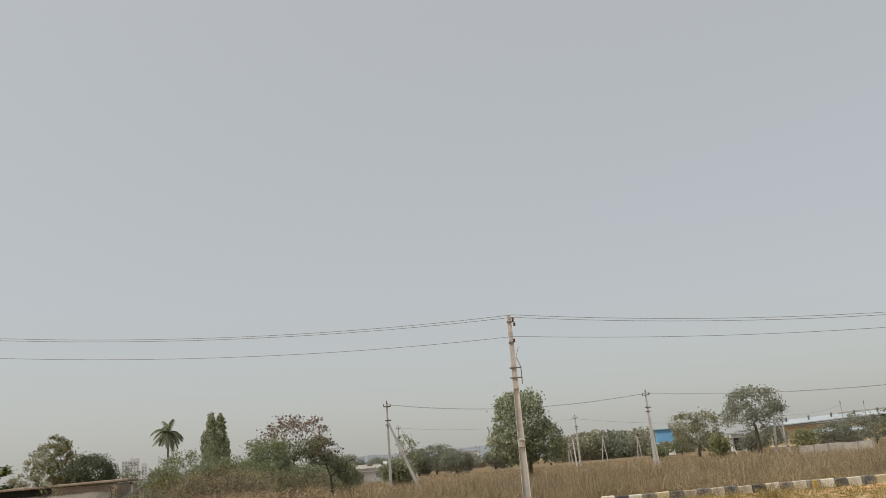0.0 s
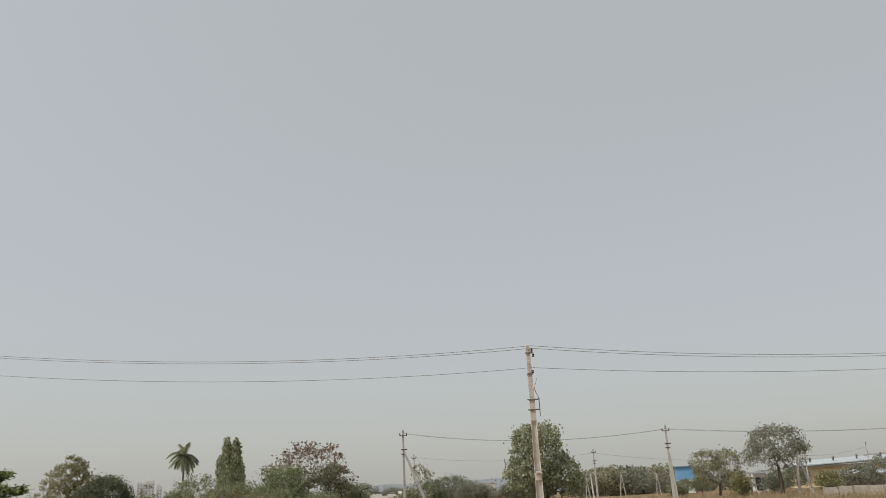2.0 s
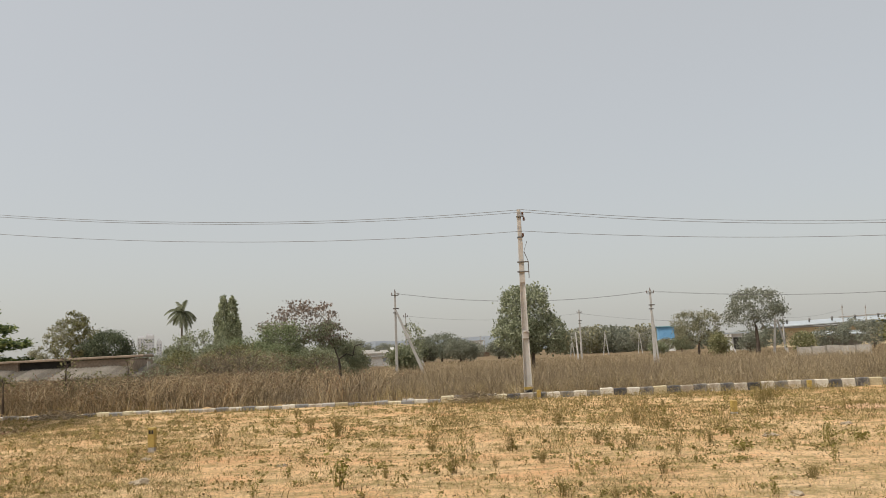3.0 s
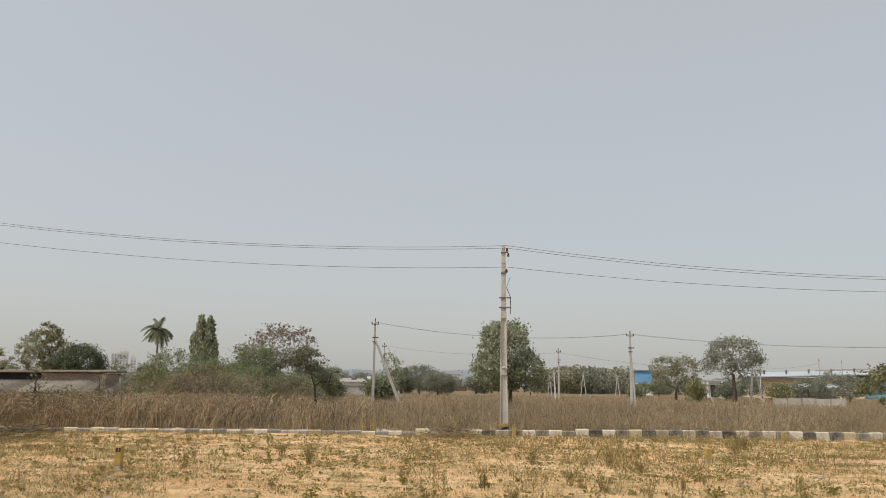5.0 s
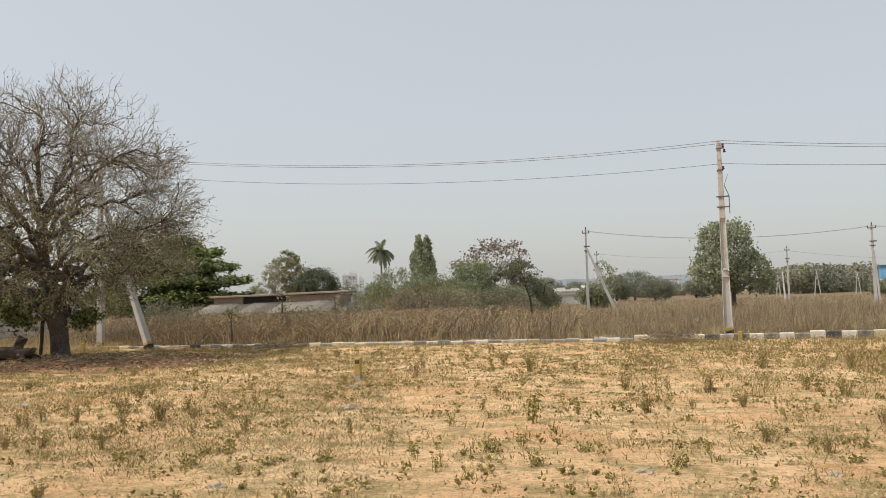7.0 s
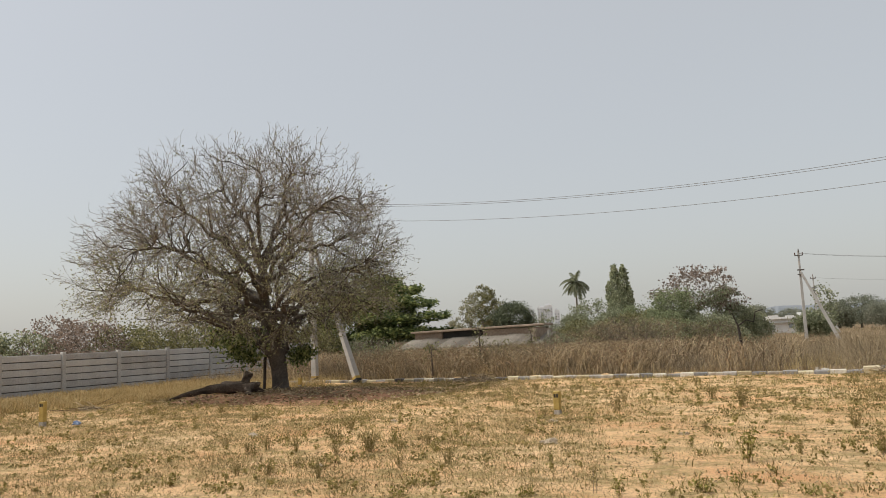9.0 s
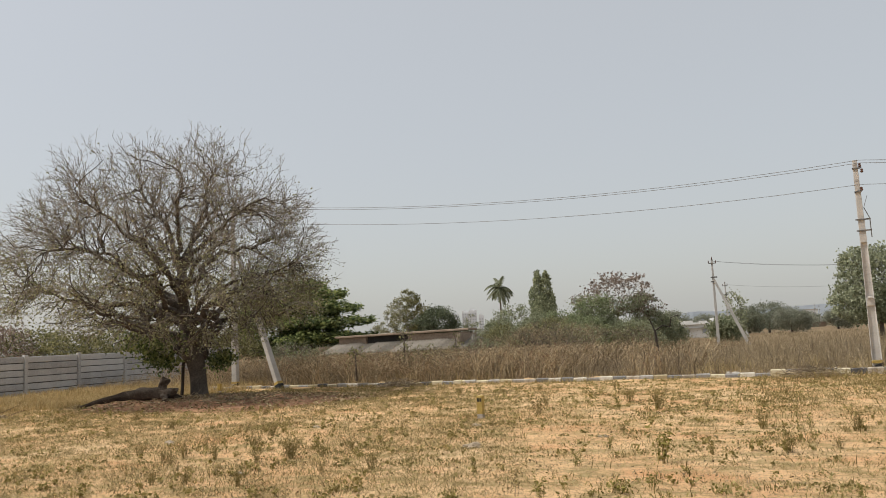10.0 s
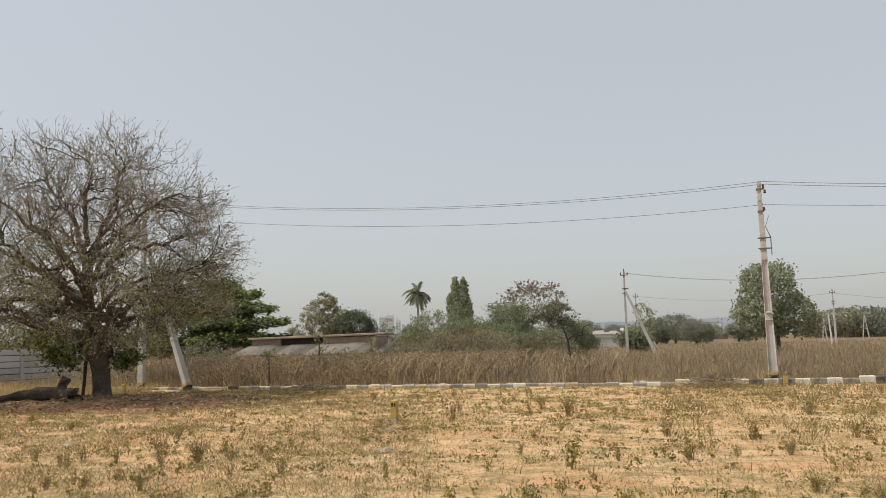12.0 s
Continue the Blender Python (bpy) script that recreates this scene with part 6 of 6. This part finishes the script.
p[:, :2] += rng.normal(size=(len(p), 2)) * (0.25 * tall * (0.5 + rise))[:, None] + lean * (rise * tall)[:, None]
p[:, 2] += rise * tall
v, f = leaf_cards(rng, p, 0.042, 0.0, -0.9)
tagged(put_mesh("small_weeds", np_mesh("small_weeds", v, f), SMALL_WEED), "small upright olive green weeds on bare earth", "weeds", kind="stuff")
# dead leaves over the dark soil under the tree
n = 5200
a, q = rng.uniform(0, 2 * np.pi, n), np.sqrt(rng.uniform(0, 1, n)) * 0.95
p = np.stack([-17.0 + 6.2 * q * np.cos(a), 19.6 + 3.6 * q * np.sin(a), 0.2 * (1 - q ** 1.6) - 0.05 * q + 0.035], 1)
v, f = leaf_cards(rng, p, 0.09 * rng.uniform(0.4, 1.3, n), 0.6)
tagged(put_mesh("dead_leaves", np_mesh("dead_leaves", v, f), LITTER), "dead leaves and bits strewn on dark soil", "leaves", kind="stuff")
# standing dry tufts
c = scatter(rng, 3000, -40, 20, 4, 27, lambda x, y: in_view(x, y) and patchy(x, y, 0.3, 21) > 0.0 + 0.2 * rng.standard_normal() and y > 6 + 4 * rng.random())
grass("dry_tufts", "thin standing tufts of dry grass", tufts(rng, c, 9, 0.06), 0.14, 0.009, 1.1, DRY_WEED, rng)
c = scatter(rng, 3000, -40, 20, 4, 27, lambda x, y: in_view(x, y) and patchy(x, y, 0.4, 33) > 0.05)
grass("green_tufts", "small scattered greenish weed tufts", tufts(rng, c, 9, 0.06), 0.085, 0.013, 1.1, SMALL_WEED, rng)
# taller weeds before the kerb, to the right, and straw along the wall
c = scatter(rng, 2600, -1, 20, 13, 27, lambda x, y: in_view(x, y) and patchy(x, y, 0.35, 41) > -0.05)
grass("tall_weeds", "standing dry olive weeds before the kerb", tufts(rng, c, 9, 0.09), 0.22, 0.009, 1.0, DRY_WEED, rng, uneven=0.8)
c = scatter(rng, 5600, -31.2, -19, 12, 30, lambda x, y: x < -20 - 0.25 * (26 - y) and math.hypot(x + 17, y - 19.6) > 4.2)
grass("wall_straw", "tall yellow straw grass along the boundary wall", tufts(rng, c, 9, 0.1), 0.27, 0.014, 0.8, STRAW, rng, uneven=0.6)
# kerbside fringe
c = scatter(rng, 2800, -26, 22, 24.5, 26.2, lambda x, y: kerb_y(x) - 0.5 < y < kerb_y(x) - 0.1 and patchy(x, y, 0.5, 51) > 0.0)
grass("kerb_weeds", "thin dry weeds against the kerb", tufts(rng, c, 7, 0.06), 0.16, 0.012, 0.6, OLIVE_STRAW, rng)


# tall brown grass behind the kerb
def behind(x, y):
    return y > kerb_y(x) + 0.35 and x > -31.2 - max(0, y - 42) * 2


def rubble_gap(x, y):
    return math.hypot((x - 0.2) / 2.6, (y - 27.2) / 0.75) < 1


def density(x, y):
    thin_left = x < -4 and rng.random() < 0.68
    return patchy(x, y, 0.16, 61) > -0.28 + 0.2 * rng.standard_normal() and not thin_left and not (rubble_gap(x, y) and rng.random() < 0.75)


c = scatter(rng, 12500, -31, 33, 26, 35, lambda x, y: behind(x, y) and density(x, y))
grass("tall_grass", "tall dry brown grass behind the kerb", tufts(rng, c, 10, 0.15), 0.52, 0.008, 1.5, BROWN_GRASS, rng, uneven=1.2)
c = scatter(rng, 5600, -31, 33, 26, 33, lambda x, y: behind(x, y) and patchy(x, y, 0.3, 71) > -0.1)
grass("straw_grass", "pale straw stalks among the brown grass", tufts(rng, c, 5, 0.15), 0.45, 0.011, 0.9, STRAW, rng, uneven=0.9)
c = scatter(rng, 13500, -52, 52, 35, 62, behind)
grass("tall_grass", "tall dry brown grass across the field", tufts(rng, c, 8, 0.25), 0.55, 0.0125, 1.2, BROWN_GRASS, rng, uneven=1.1)
c = scatter(rng, 12000, -95, 85, 62, 125, behind)
grass("tall_grass", "tall dry brown grass across the far field", tufts(rng, c, 4, 0.5), 0.36, 0.03, 0.9, BROWN_GRASS, rng, uneven=0.9)
# thorny scrub, left of the pole
c = scatter(rng, 950, -27, -4, 26.6, 37, lambda x, y: behind(x, y) and patchy(x, y, 0.25, 81) > -0.15 and x < -6 + 3 * rng.standard_normal())
grass("scrub", "tangled dry thorny scrub behind the kerb", tufts(rng, c, 22, 0.3), 0.95, 0.018, 0.9, SCRUB, rng, "scrub", uneven=0.8)
# fanned dry herbs among the grass
c = scatter(rng, 3600, -31, 34, 26, 42, lambda x, y: behind(x, y) and density(x, y))
grass("dry_herbs", "fanned dry brown herbs behind the kerb", tufts(rng, c, 20, 0.05), 0.62, 0.0095, 1.2, BROWN_GRASS, rng, uneven=0.7)
c = scatter(rng, 1500, -31, 34, 26, 40, lambda x, y: behind(x, y) and patchy(x, y, 0.4, 111) > 0)
grass("dark_herbs", "fanned dark dead herbs behind the kerb", tufts(rng, c, 20, 0.05), 0.66, 0.01, 1.1, SCRUB, rng, uneven=0.7)
# stray taller stalks
c = scatter(rng, 1500, -31, 33, 27.6, 45, behind)
grass("dry_stalks", "stray tall dead stalks above the brown grass", tufts(rng, c, 5, 0.07), 1.0, 0.016, 0.35, SCRUB, rng)


def arched_stems(name, label, c, h, reach, r, material):
    """Long thin stems that rise from the rows of c and bow over, five joints each."""
    n = len(c)
    az = rng.uniform(0, 2 * np.pi, n)
    out_ = np.stack([np.cos(az), np.sin(az), np.zeros(n)], 1)
    base = np.column_stack([c[:, :2], np.array([ground_z(a, b) for a, b in c[:, :2]]) - 0.03])
    h, reach = h * rng.uniform(0.5, 1.2, n), reach * rng.uniform(0.2, 1.3, n)
    bow = rng.uniform(1.0, 2.4, n)
    pts = []
    for k in range(6):
        u = k / 5
        z = h * np.sin(np.minimum(u * bow, 2.6)) / np.sin(np.minimum(bow, np.pi / 2))
        pts.append(base + out_ * (reach * u ** 1.4)[:, None] + np.stack([np.zeros(n), np.zeros(n), z], 1) + rng.normal(size=(n, 3)) * 0.03 * min(k, 1))
    a, b = np.concatenate(pts[:-1]), np.concatenate(pts[1:])
    ra = np.concatenate([np.full(n, r * (1 - 0.14 * k)) for k in range(5)])
    v, f = frusta(a, b, ra, ra * 0.86, 3)
    tagged(put_mesh(name, np_mesh(name, v, f), material), label, "scrub", kind="stuff")
    return np.concatenate(pts[2:])


def bits(name, label, src, n, spread, size, material, category):
    """Dry leaf bits held in the stems at src."""
    p = src[rng.integers(0, len(src), n)] + rng.normal(size=(n, 3)) * spread
    p[:, 2] = np.maximum(p[:, 2], 0.06)
    v, f = leaf_cards(rng, p, size)
    tagged(put_mesh(name, np_mesh(name, v, f), material), label, category, kind="stuff")


# bowed stems of the roadside scrub, with dry russet and straw leaf bits in them
RUSSET = mat("russet_leaf", [(0.16, 0.085, 0.05), (0.26, 0.15, 0.09), (0.38, 0.25, 0.16)], 0.3, 4, 0.9, 0, per_piece=0.5, translucent=0.2)
c = scatter(rng, 3000, -27, -3, 26.6, 37, lambda x, y: behind(x, y) and patchy(x, y, 0.22, 151) > -0.2 and rng.random() < min(1, (-2 - x) / 8))
src = arched_stems("scrub_stems", "bowed dry golden stems tangled behind the kerb", tufts(rng, c, 3, 0.15), 1.0, 1.1, 0.012, GOLD_SCRUB)
bits("scrub_leaves", "dry straw-coloured leaf bits in tangled scrub", src, 16000, 0.1, 0.045, GOLD_SCRUB, "leaves")
near = src[np.array([patchy(a, b, 0.3, 161) > 0.12 for a, b in src[:, :2]])]
bits("russet_leaves", "dry russet leaf bits in tangled scrub", near, 10000, 0.13, 0.055, RUSSET, "leaves")
c = scatter(rng, 900, -27, -3, 26.6, 36, lambda x, y: behind(x, y) and patchy(x, y, 0.25, 171) > -0.1)
arched_stems("dark_stems", "bowed dark dead stems tangled behind the kerb", tufts(rng, c, 3, 0.2), 1.0, 0.9, 0.012, SCRUB)
# dry leaf bits and seed heads that fur the brown grass
c = scatter(rng, 15000, -31, 34, 26.2, 40, lambda x, y: behind(x, y) and density(x, y))
c[:, 2] = 0.08 + 0.5 * rng.random(len(c)) * np.array([max(0.35, 1 + 0.9 * patchy(a, b, 0.35, 91)) for a, b in c[:, :2]])
bits("seed_heads", "dry seed heads and leaf bits in brown grass", c, 60000, np.array([0.09, 0.09, 0.06]), 0.034, BROWN_GRASS, "grass")
c = scatter(rng, 12000, -60, 60, 40, 90, behind)
c[:, 2] = 0.12 + 0.45 * rng.random(len(c))
bits("seed_heads", "dry seed heads and leaf bits across the field", c, 36000, np.array([0.2, 0.2, 0.06]), 0.075, BROWN_GRASS, "grass")
# bushy dry herbs on the sandy ground before the kerb
c = scatter(rng, 5200, -1, 18, 13, 25.8, lambda x, y: in_view(x, y) and patchy(x, y, 0.35, 41) > -0.05 + 0.1 * rng.standard_normal())
c[:, 2] = 0.03 + 0.19 * rng.random(len(c))
bits("herb_leaves", "dry brown-olive leaf bits of low herbs before the kerb", c, 15000, np.array([0.06, 0.06, 0.04]), 0.036, DRY_WEED, "weeds")
# pale rubble behind the kerb beside the pole
pale = mat("pale_rubble", [(0.27, 0.245, 0.21), (0.38, 0.355, 0.31), (0.5, 0.475, 0.43)], 5, 30, 0.9, 0.4)
rs = random.Random(15)
for k in range(26):
    x, y, r = rs.uniform(-2.2, 2.8), rs.uniform(26.6, 27.7), rs.uniform(0.05, 0.13)
    litter("rubble_stone", (x, y, 0.08), (r, r * rs.uniform(0.6, 1), r * rs.uniform(0.5, 0.9)), pale, "pale broken stone behind the kerb", "stone", rs.uniform(0, 50))
